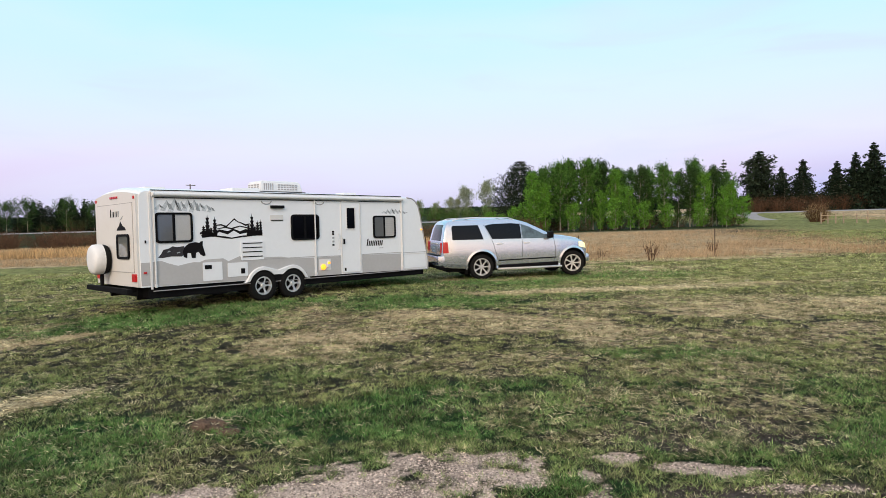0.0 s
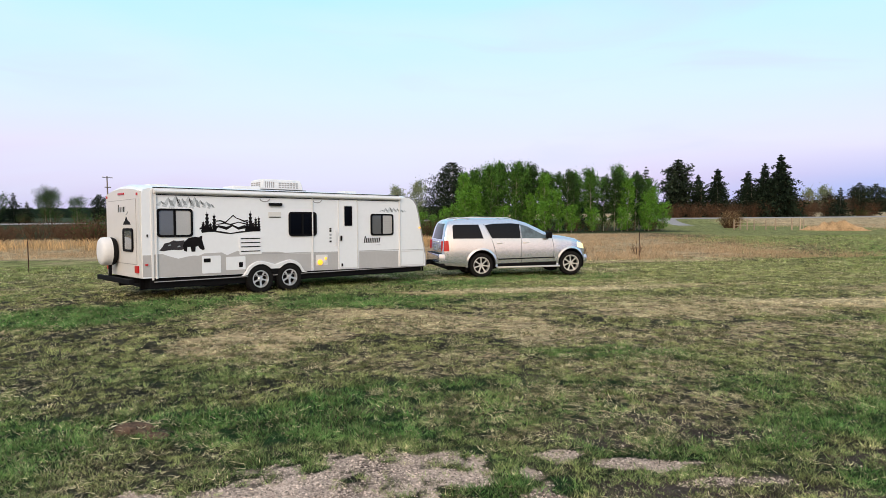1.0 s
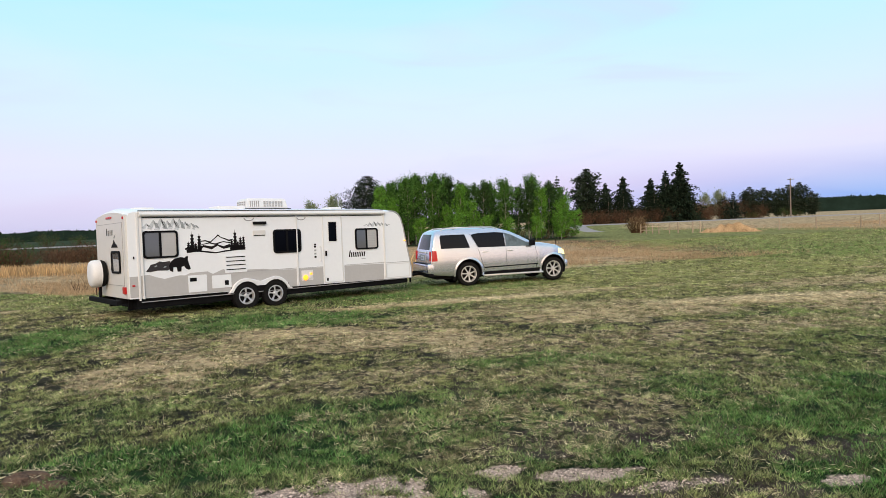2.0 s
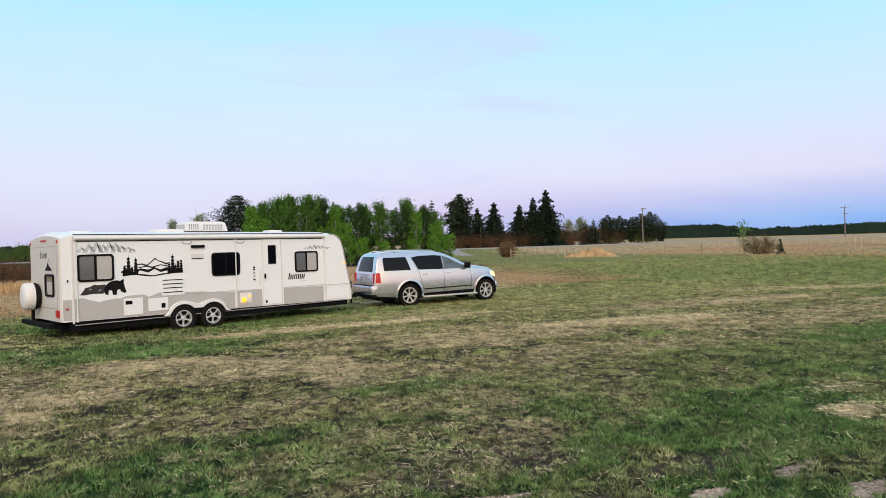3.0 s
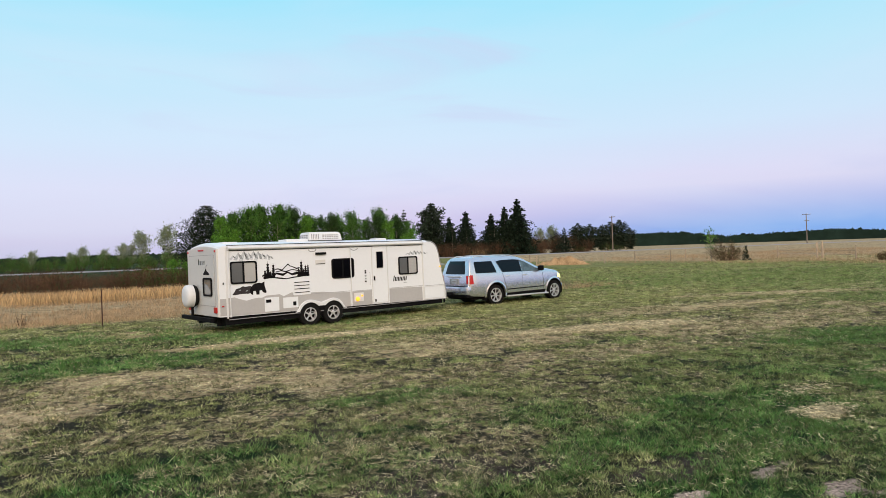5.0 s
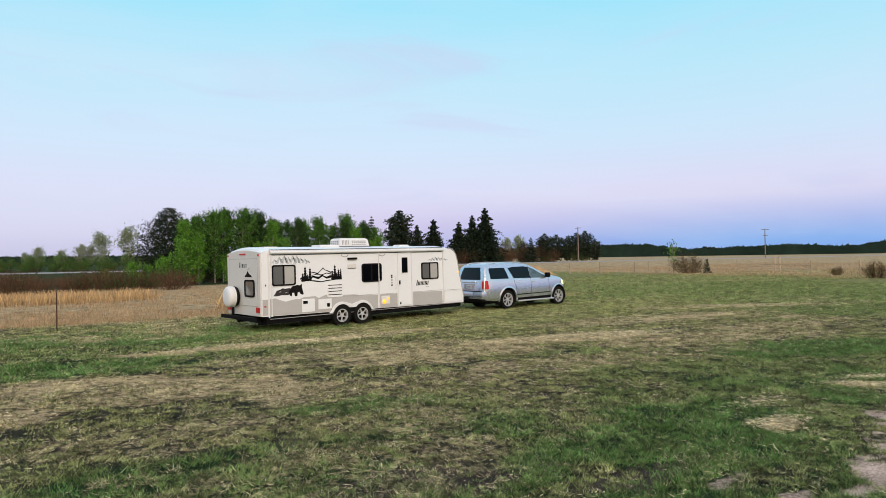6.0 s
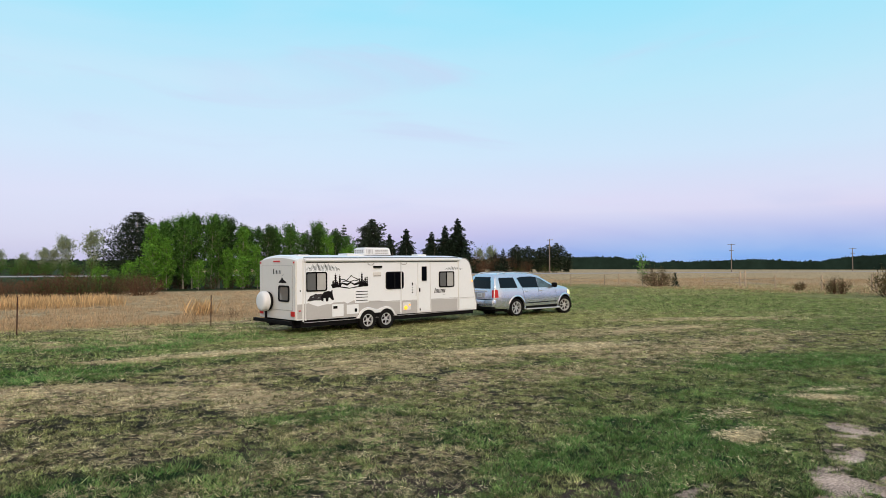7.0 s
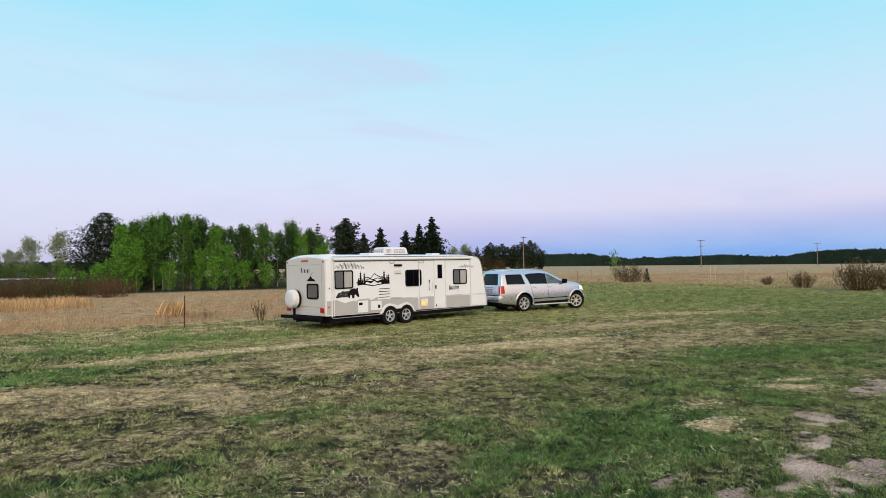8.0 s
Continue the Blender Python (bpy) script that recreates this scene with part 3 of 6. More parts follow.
def build_gravel():
    """Small stones strewn over the bare earth."""
    n = 150000
    x, y = rng.uniform(-4.5, 4.2, n), rng.uniform(3.0, 6.4, n)
    c = cover(x, y)
    keep = rng.random(n) < np.clip(c["bare"] * 1.0 + c["soil"] * 0.04, 0, 1)
    x, y = x[keep], y[keep]
    n = len(x)
    s = 0.004 + 0.012 * rng.random(n) ** 4
    base = np.array([[1, 0, 0], [0, 1, 0], [-1, 0, 0], [0, -1, 0], [0, 0, 0.8]], float)
    a = rng.uniform(0, math.tau, n)
    jit = rng.uniform(0.6, 1.3, (n, 5, 3))
    p = base[None] * jit * s[:, None, None]
    q = p.copy()
    q[:, :, 0] = p[:, :, 0] * np.cos(a)[:, None] - p[:, :, 1] * np.sin(a)[:, None]
    q[:, :, 1] = p[:, :, 0] * np.sin(a)[:, None] + p[:, :, 1] * np.cos(a)[:, None]
    q += np.stack([x, y, height(x, y)], 1)[:, None, :]
    f = np.array([[0, 1, 4], [1, 2, 4], [2, 3, 4], [3, 0, 4]])
    F = (f[None] + 5 * np.arange(n)[:, None, None]).reshape(-1, 3)
    tagged(new("gravel", cloud("gravel", q.reshape(-1, 3), F, "pebble")), "fine pinkish gravel on bare ground", "gravel", kind="stuff")


def blades(n, place, tall, wide, lean):
    x, y = place(n)
    n = len(x)
    h = rng.uniform(*tall, n)
    az, face = rng.uniform(0, math.tau, n), rng.uniform(0, math.pi, n)
    le = rng.uniform(*lean, n)
    w = rng.uniform(*wide, n)
    z = height(x, y) - 0.02
    c, s = np.cos(face) * w, np.sin(face) * w
    dx, dy = h * le * np.cos(az), h * le * np.sin(az)
    q = np.stack([np.stack([x - c, y - s, z], 1), np.stack([x + c, y + s, z], 1),
                  np.stack([x + dx * 0.4 + c * 0.7, y + dy * 0.4 + s * 0.7, z + h * 0.6], 1), np.stack([x + dx, y + dy, z + h], 1)], 1).reshape(-1, 3)
    return q, np.arange(n * 4).reshape(-1, 4)


def build_dry_grass():
    def meadow(n):
        y = 25.6 + 32 * rng.random(n) ** 1.4
        x = rng.uniform(-0.85, 1.05, n) * y
        keep = (lattice(x, y, 61, 1.2) + 0.5 * lattice(x, y, 62, 4) > rng.uniform(0.35, 1.0, n)) & (y > 25.6 + 7 * np.clip((-8 - x) / 6, 0, 1) + 0.02 * x + 1.2 * lattice(x, y, 31, 3.0)) & (x < 19 + 0.2 * (y - 26) + 6 * rng.random(n) ** 2)
        return x[keep], y[keep]

    me = cloud("dry_grass", *blades(250000, meadow, (0.05, 0.2), (0.005, 0.011), (0.0, 0.6)), "straw")
    tagged(new("dry_grass", me), "pale straw-coloured dry grass of an unmown field", "grass", kind="stuff")

    def marsh(n):
        y = 38 + 9 * rng.random(n)
        x = rng.uniform(-50, 4, n)
        keep = (lattice(x, y, 63, 1.5) > rng.uniform(0.1, 0.8, n)) & (y < 50 - 0.1 * (x + 5) + 2 * lattice(x, y, 64, 3)) & (y > 40 - 0.06 * (x + 15))
        return x[keep], y[keep]

    me = cloud("reeds", *blades(55000, marsh, (0.2, 0.68), (0.006, 0.013), (0.02, 0.35)), "reed")
    tagged(new("reeds", me), "tall orange-tan dead reeds along the ditch", "reeds", kind="stuff")

    def east(n):
        x = rng.uniform(52, 130, n)
        y = rng.uniform(12, 85, n)
        keep = lattice(x, y, 65, 3) > rng.uniform(0.2, 0.8, n)
        return x[keep], y[keep]

    me = cloud("meadow_grass", *blades(70000, east, (0.07, 0.3), (0.01, 0.025), (0.1, 0.8)), "straw")
    tagged(new("meadow_grass", me), "dry brown grass of the far pasture", "grass", kind="stuff")


build_ground()
build_turf()
build_gravel()
build_dry_grass()


def build_road():
    xs = np.linspace(-400, 900, 131)
    prof = ((110.0, 0.0), (110.8, 0.10), (111.2, 0.12), (117.0, 0.12), (118.0, 0.0))
    V = [(x, y, float(height(x, y)) + z) for x in xs for y, z in prof]
    k = len(prof)
    F = [(i * k + j, (i + 1) * k + j, (i + 1) * k + j + 1, i * k + j + 1) for i in range(len(xs) - 1) for j in range(k - 1)]
    tagged(new("road", cloud("road", V, F, "road")), "pale gravel road on a low bank behind the trees", "road", kind="structure")
    # the approach that leaves the road
    V = []
    for i in range(24):
        u = i / 23
        x, y = 45.0 + 6.0 * u ** 1.5, 89 + 22 * u
        for s in (-1, 1):
            xx = x + s * (1.3 + 4.5 * u ** 4)
            V.append((xx, y, float(height(xx, y)) + 0.04))
    F = [(2 * i, 2 * i + 1, 2 * i + 3, 2 * i + 2) for i in range(23)]
    tagged(new("track", cloud("track", V, F, "road")), "pale gravel approach joining the road", "track", kind="structure")


build_road()


# ---- trees ----
def cards(centres, size, squash=1.0, up=0.0):
    n = len(centres)
    a = rng.normal(size=(n, 3))
    a[:, 2] *= squash
    a /= np.linalg.norm(a, axis=1)[:, None]
    b = np.cross(a, rng.normal(size=(n, 3)))
    b /= np.linalg.norm(b, axis=1)[:, None] + 1e-9
    s = size * rng.uniform(0.5, 1.3, n)[:, None]
    a, b = a * s, b * s * 0.62
    q = np.stack([centres - a, centres - b * 0.9 + a * 0.1, centres + a, centres + b * 0.9 + a * 0.1], 1).reshape(-1, 3)
    return q, np.arange(n * 4).reshape(-1, 4)


def limb_mesh(bm, pts, r0, r1, seg=6):
    for i, (a, b) in enumerate(zip(pts, pts[1:])):
        u, v = i / (len(pts) - 1), (i + 1) / (len(pts) - 1)
        tube(bm, a, b, r0 + (r1 - r0) * u, r0 + (r1 - r0) * v, seg)


def broadleaf(name, tall, wide, low, n, leafsize, mat, label, bark="bark"):
    """An upright poplar or aspen: tapered trunk, ascending limbs, clumps of small leaves."""
    thing = empty(name, label, "tree")
    bm = bmesh.new()
    bend = rng.normal(size=2) * 0.03 * tall
    trunk = [Vector((bend[0] * u * u, bend[1] * u * u, tall * 0.93 * u - 0.1 * (u == 0))) for u in np.linspace(0, 1, 6)]
    limb_mesh(bm, trunk, 0.0085 * tall + 0.015, 0.012, 7)
    clumps = []
    k = int(14 + tall * 2.4)
    for i in range(k):
        u = low + (0.99 - low) * (i / k) ** 0.9
        az = i * 2.4 + rng.uniform(-0.4, 0.4)
        swell = math.sin(math.pi * min(1, (u - low) / (1.02 - low)) ** 0.75) ** 0.7 if u > low else 0.3
        reach = wide * max(0.22, swell) * rng.uniform(0.65, 1.2)
        base = Vector((bend[0] * u * u, bend[1] * u * u, tall * 0.93 * u))
        end = base + Vector((math.cos(az) * reach, math.sin(az) * reach, reach * rng.uniform(0.5, 1.3)))
        mid = base.lerp(end, 0.5) + Vector((0, 0, -0.06 * reach))
        limb_mesh(bm, [base, mid, end], 0.012 + 0.02 * (1 - u), 0.005, 4)
        for w in (0.35, 0.65, 1.0, 1.1):
            clumps.append(base.lerp(end, w) + Vector(rng.normal(size=3) * 0.12 * wide))
    part("trunk", bm, bark, thing)
    clumps = np.array(clumps)
    per = max(3, n // len(clumps))
    pts = np.repeat(clumps, per, 0) + rng.normal(size=(len(clumps) * per, 3)) * np.array([0.15, 0.15, 0.2]) * wide
    pts = pts[pts[:, 2] > 0.25]
    ob = new("crown", cloud("crown", *cards(pts, leafsize), mat))
    ob.parent = thing
    return thing


def conifer(name, tall, wide, n_tier, mat, label, droop=0.25, low=0.06, irregular=0.2, fine=1.0):
    """A spruce or pine: straight trunk, whorls of branches hung with sprays of needles."""
    thing = empty(name, label, "tree")
    bm = bmesh.new()
    limb_mesh(bm, [Vector((0, 0, -0.1)), Vector((0, 0, tall * 0.5)), Vector((0, 0, tall))], 0.017 * tall, 0.015, 7)
    centres, axes = [], []
    for i in range(n_tier):
        u = low + (1 - low) * (i + 0.5) / n_tier
        prof = (1 - u) ** 0.85 if irregular < 0.3 else (math.sin(math.pi * (0.12 + 0.88 * u) ** 1.3) ** 0.6)
        r = wide * max(0.03, prof) * (1 + rng.uniform(-irregular, irregular)) * (0.68 + 0.45 * (i % 3 == 0) if irregular < 0.3 else 1)
        nb = 6 + int(5 * (1 - u))
        for j in range(nb):
            az = j * math.tau / nb + rng.uniform(-0.3, 0.3) + i
            rr = r * rng.uniform(0.6, 1.15)
            d = Vector((math.cos(az), math.sin(az), 0))
            base, end = Vector((0, 0, tall * u)), Vector((0, 0, tall * u)) + d * rr + Vector((0, 0, -droop * rr))
            if j % 2 == 0:
                limb_mesh(bm, [base, end], 0.02, 0.006, 3)
            for s in range(max(4, int(rr * fine / 0.055))):
                w = rng.uniform(0.15, 1.05)
                p = base.lerp(end, w) + Vector(rng.normal(size=3) * (0.09 if fine == 1 else 0.06) * (0.5 + rr))
                centres.append(p)
                axes.append(d + Vector((0, 0, rng.uniform(-0.6, 0.3))) + Vector(rng.normal(size=3) * 0.5))
    part("trunk", bm, "bark", thing)
    c, a = np.array(centres), np.array(axes)
    a /= np.linalg.norm(a, axis=1)[:, None]
    b = np.cross(a, rng.normal(size=a.shape))
    b /= np.linalg.norm(b, axis=1)[:, None]
    s = (0.017 * tall + 0.05) / fine ** 0.75 * rng.uniform(0.6, 1.4, len(c))[:, None]
    q = np.stack([c - a * s, c - b * s * 0.5, c + a * s * 1.2, c + b * s * 0.5], 1).reshape(-1, 3)
    ob = new("crown", cloud("crown", q, np.arange(len(q)).reshape(-1, 4), mat))
    ob.parent = thing
    return thing


def shrub(name, tall, wide, stems, leaves, mat, label, category="bush"):
    thing = empty(name, label, category)
    bm = bmesh.new()
    pts = []
    for i in range(stems):
        az, r = rng.uniform(0, math.tau), wide * rng.uniform(0.1, 1.0) ** 0.7
        h = tall * rng.uniform(0.55, 1.05) * (1 - 0.35 * (r / wide) ** 2)
        a = Vector((math.cos(az) * r * 0.45, math.sin(az) * r * 0.45, -0.05))
        b = Vector((math.cos(az) * r, math.sin(az) * r, h))
        m = a.lerp(b, 0.5) + Vector(rng.normal(size=3) * 0.05 * wide)
        limb_mesh(bm, [a, m, b], 0.02, 0.007, 3)
        for k in range(2):
            e = m.lerp(b, rng.uniform(0, 0.8))
            limb_mesh(bm, [e, e + Vector(rng.normal(size=3) * 0.16 * tall) + Vector((0, 0, 0.15 * tall))], 0.01, 0.005, 3)
        pts += [a.lerp(b, w) for w in (0.4, 0.6, 0.8, 0.95)]
    part("branchwork", bm, "twig", thing)
    if leaves:
        pts = np.array(pts)
        per = max(1, leaves // len(pts))
        pts = np.repeat(pts, per, 0) + rng.normal(size=(len(pts) * per, 3)) * 0.13 * wide
        pts = pts[pts[:, 2] > 0.05]
        ob = new("foliage", cloud("foliage", *cards(pts, 0.05 + 0.01 * tall), mat))
        ob.parent = thing
    return thing


def on_ground(ob, x, y, turn=0.0, scale=1.0):
    ob.scale = (scale, scale, scale)
    ob.matrix_basis = pose(x, y, float(height(x, y)), 0, 0, turn) @ Matrix.Diagonal((scale, scale, scale, 1))
    return ob


def placed(thing, spots, group):
    """The first spot takes the thing, the others copies of it: x, y, turn, scale."""
    thing["group"] = group
    for i, (x, y, turn, s) in enumerate(spots):
        ob = thing if i == 0 else copy_thing(thing, pose(0, 0, 0))
        on_ground(ob, x, y, turn, s)


def build_trees():
    g = "trees of the grove"
    # dark aspens and bright edge poplars carry shade and sun in their leaf colour
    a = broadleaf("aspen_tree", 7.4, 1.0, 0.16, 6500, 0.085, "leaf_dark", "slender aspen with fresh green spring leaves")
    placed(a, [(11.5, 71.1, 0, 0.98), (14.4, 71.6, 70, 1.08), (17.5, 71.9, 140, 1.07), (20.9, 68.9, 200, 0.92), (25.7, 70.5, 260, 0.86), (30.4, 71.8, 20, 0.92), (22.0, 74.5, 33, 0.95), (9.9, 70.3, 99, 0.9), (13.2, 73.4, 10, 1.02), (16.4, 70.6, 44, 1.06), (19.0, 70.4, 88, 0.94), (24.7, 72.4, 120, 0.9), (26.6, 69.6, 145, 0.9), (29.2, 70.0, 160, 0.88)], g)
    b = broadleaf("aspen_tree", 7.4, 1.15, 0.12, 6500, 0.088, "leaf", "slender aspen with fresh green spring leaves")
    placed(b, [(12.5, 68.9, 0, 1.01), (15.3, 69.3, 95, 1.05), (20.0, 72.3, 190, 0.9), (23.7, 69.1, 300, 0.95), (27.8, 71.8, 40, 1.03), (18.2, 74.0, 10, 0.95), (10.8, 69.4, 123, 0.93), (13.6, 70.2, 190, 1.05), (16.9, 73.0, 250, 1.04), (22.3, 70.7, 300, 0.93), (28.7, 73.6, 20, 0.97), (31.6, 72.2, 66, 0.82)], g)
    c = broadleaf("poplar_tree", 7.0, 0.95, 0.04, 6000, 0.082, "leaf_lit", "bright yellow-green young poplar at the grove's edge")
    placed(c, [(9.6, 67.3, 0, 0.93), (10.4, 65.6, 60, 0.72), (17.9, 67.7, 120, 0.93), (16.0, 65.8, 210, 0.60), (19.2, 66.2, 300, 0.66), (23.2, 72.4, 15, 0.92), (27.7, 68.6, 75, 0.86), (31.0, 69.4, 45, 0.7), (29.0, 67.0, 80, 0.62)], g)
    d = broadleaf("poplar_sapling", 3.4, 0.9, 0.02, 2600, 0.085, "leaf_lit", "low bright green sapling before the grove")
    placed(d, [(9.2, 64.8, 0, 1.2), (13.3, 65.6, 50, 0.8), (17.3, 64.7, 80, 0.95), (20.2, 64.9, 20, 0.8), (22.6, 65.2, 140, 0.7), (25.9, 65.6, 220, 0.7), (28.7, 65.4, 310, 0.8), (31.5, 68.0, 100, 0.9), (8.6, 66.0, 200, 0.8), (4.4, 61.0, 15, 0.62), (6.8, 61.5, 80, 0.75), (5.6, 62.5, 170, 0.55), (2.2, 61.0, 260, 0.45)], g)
    p = conifer("pine_tree", 9.0, 3.5, 30, "pine", "big dark pine beside the grove", droop=0.15, low=0.04, irregular=0.32, fine=2.6)
    on_ground(p, 9.8, 81.0, 0, 1.0)
    p = conifer("pine_tree", 8.0, 2.0, 20, "pine", "dark pine inside the grove", droop=0.1, low=0.05, irregular=0.22, fine=2.0)
    placed(p, [(35.2, 81.0, 0, 1.0), (24.5, 76.5, 60, 0.86), (13.6, 76.5, 90, 0.9)], g)

    g = "conifers beyond the road"
    r = conifer("round_pine", 12.4, 3.3, 22, "pine", "round-topped dark pine beyond the road", droop=0.05, low=0.05, irregular=0.4)
    on_ground(r, 65.0, 132.5)
    r["group"] = g
    s = conifer("spruce_tree", 12.5, 6.2, 26, "needle", "dark pointed spruce beyond the road", droop=0.32)
    placed(s, [(85.7, 128.6, 0, 1.06), (75.2, 135.0, 80, 0.86), (80.5, 132.1, 150, 0.80), (-77.5, 131.4, 60, 0.55), (-75.9, 132.3, 110, 0.52), (-83.0, 131.0, 40, 0.5)], g)
    s = conifer("spruce_tree", 12.0, 5.7, 26, "needle", "dark pointed spruce beyond the road", droop=0.3)
    placed(s, [(83.2, 130.3, 0, 0.96), (71.8, 137.0, 100, 0.79), (68.3, 138.5, 50, 0.62), (-74.0, 133.3, 0, 0.45), (88.5, 131.0, 0, 0.62)], g)
    k = conifer("young_spruce", 6.4, 3.3, 14, "needle", "low dark spruce in a dense row", droop=0.2, irregular=0.28)
    placed(k, [(62.0 + 3.05 * i, 138.5 - 1.35 * i, 47 * i, 0.9 + 0.28 * math.sin(i * 2.3)) for i in (0, 1, 2, 3, 4, 5, 6, 8, 11)] + [(-96 + 3.0 * i, 131.5 + 1.5 * math.sin(i * 2.2), 47 * i, 0.85 + 0.2 * math.sin(i * 1.7)) for i in range(11)], g)
    q = conifer("jack_pine", 7.6, 2.3, 17, "pine", "dark ragged pine beyond the road", droop=0.02, irregular=0.42)
    placed(q, [(104.3, 129.2, 0, 0.95), (110.0, 131.5, 40, 0.93), (113.6, 131.3, 80, 0.88), (116.6, 131.1, 150, 1.0), (119.2, 130.7, 190, 1.06), (122.6, 130.4, 230, 0.76), (107.0, 133.0, 20, 0.8), (100.5, 133.5, 300, 0.72), (-53.0, 132.0, 10, 0.72), (-78.8, 128.8, 70, 0.7)], g)
    n = shrub("bare_thicket", 4.2, 3.2, 110, 900, "twig", "dull red leafless thicket under the spruces")
    placed(n, [(88.5 + 2.6 * i, 128.5 + (i % 3), 50 * i, 1.0 + 0.25 * math.sin(i * 1.7)) for i in range(8)] + [(63.0 + 4 * i, 129.5 - 0.3 * i, 70 * i, 0.8) for i in range(8)], "thickets beyond the road")

    g = "pale trees beyond the road"
    w = broadleaf("willow_tree", 7.4, 1.7, 0.2, 2600, 0.16, "leaf_pale", "pale half-leafed tree beyond the road", "bark")
    placed(w, [(4.8, 130.4, 0, 0.9), (8.9, 130.1, 60, 1.02), (1.4, 130.5, 200, 0.62), (2.9, 131.2, 100, 0.6), (-12.6, 131, 150, 0.5), (-6.6, 130.2, 20, 0.44), (-4.9, 130.6, 80, 0.56), (-1.6, 130.4, 130, 0.5), (100.0, 134.5, 10, 0.9), (96.0, 134.0, 200, 0.82)], g)
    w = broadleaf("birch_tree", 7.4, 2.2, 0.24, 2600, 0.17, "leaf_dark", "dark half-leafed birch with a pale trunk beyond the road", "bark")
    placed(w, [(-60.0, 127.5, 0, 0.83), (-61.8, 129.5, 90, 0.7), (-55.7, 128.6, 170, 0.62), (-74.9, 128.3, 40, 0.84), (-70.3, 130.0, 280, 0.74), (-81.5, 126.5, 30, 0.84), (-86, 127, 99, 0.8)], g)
    h = shrub("green_thicket", 2.8, 2.8, 40, 1300, "leaf_dark", "low green thicket beyond the road")
    placed(h, [(103.0, 127.0, 20, 0.6), (112.5, 127.5, 80, 0.8), (115.5, 127.0, 150, 0.55), (59.0, 126.0, 10, 0.6)] + [(-90.0 + 6.0 * i, 128.0 + 2.5 * math.sin(i * 1.9), 77 * i, 0.85 + 0.2 * math.sin(i * 2.7)) for i in range(18)], "thickets beyond the road")

    h = shrub("green_thicket", 2.9, 2.0, 40, 2200, "leaf", "fresh green thicket beyond the road")
    placed(h, [(-24.0 + 1.9 * i + 0.7 * math.sin(i * 3.1), 126.0 + 1.5 * math.sin(i * 1.9), 67 * i, 0.8 + 0.3 * math.sin(i * 2.7)) for i in range(20)], "thickets beyond the road")

    g = "brush along the ditch"
    e = shrub("willow_brush", 1.75, 2.2, 80, 900, "twig", "brown leafless willow brush in the ditch")
    placed(e, [(-50 + 2.1 * i, 58.5 - 0.1 * (i % 7) + 2.2 * math.sin(i * 1.3) - 2.5 * (i > 20), 61 * i, 0.88 + 0.18 * math.sin(i * 2.1)) for i in range(28)] + [(-48 + 3.0 * i, 64.0 + 2 * math.sin(i * 2.3), 41 * i, 0.85 + 0.15 * math.sin(i * 1.1)) for i in range(18)], g)
    f = shrub("green_brush", 1.9, 1.8, 40, 900, "leaf_dark", "half-green brush in the ditch")
    placed(f, [(0.5, 55.5, 0, 0.8), (3.0, 56.0, 70, 0.85), (5.2, 57.0, 120, 0.95), (7.0, 60.0, 200, 0.95), (-4.0, 57.0, 260, 0.8), (-23.0, 56.5, 40, 1.25), (-21.2, 57.5, 140, 1.15), (8.0, 64.5, 30, 1.0), (1.8, 60.0, 20, 1.0), (5.0, 62.0, 99, 1.0)] + [(10.5 + 2.2 * i, 69.5 + 1.6 * math.sin(i * 2.0), 57 * i, 0.85 + 0.15 * math.sin(i * 3.1)) for i in range(10)], g)
    e = shrub("willow_bush", 2.5, 1.7, 190, 2600, "tan_leaf", "tan rounded willow bush at the approach")
    on_ground(e, 43.5, 75.2, 0, 0.9)
    e = shrub("willow_bush", 2.4, 2.3, 110, 1600, "brown_leaf", "brown bare willow bush in the pasture")
    on_ground(e, 59.5, 49.0, 0, 0.95)
    e = shrub("willow_bush", 1.6, 1.3, 80, 700, "brown_leaf", "brown bare willow bush in the pasture")
    placed(e, [(55.0, 27.5, 0, 0.9), (60.3, 33.4, 60, 0.55)], "bushes in the pasture")
    e = shrub("willow_bush", 2.3, 1.9, 130, 1700, "brown_leaf", "brown-green willow bush near the turf's edge")
    placed(e, [(52.0, 21.9, 0, 1.0), (53.5, 20.2, 60, 0.9), (54.5, 18.0, 130, 1.1)], "bushes in the pasture")
    t = broadleaf("aspen_sapling", 3.6, 0.65, 0.3, 350, 0.1, "leaf_lit", "thin sapling rising from a brown bush")
    on_ground(t, 58.9, 50.6)
    k = conifer("spruce_seedling", 1.55, 0.7, 10, "needle", "small dark spruce in the pasture", droop=0.2)
    on_ground(k, 60.9, 47.7)
    e = shrub("dead_weed", 0.75, 0.45, 9, 0, "twig", "dead brown weed standing in the dry grass", "weed")
    placed(e, [(8.4, 26.1, 0, 1.0), (9.2, 28.6, 50, 0.9), (6.9, 28.3, 120, 0.6), (12.6, 30.2, 200, 0.9), (-3.2, 27.0, 40, 0.6), (-8.0, 27.5, 90, 0.7)], "dead weeds")
    V, F = blades(150, lambda m: (6.0 + rng.normal(size=m) * 0.3, 30.4 + rng.normal(size=m) * 0.2), (0.3, 0.9), (0.003, 0.008), (0.1, 0.7))
    tagged(new("grass_tussock", cloud("grass_tussock", V, F, "reed")), "tall straw tussock standing in the dry field", "tussock")


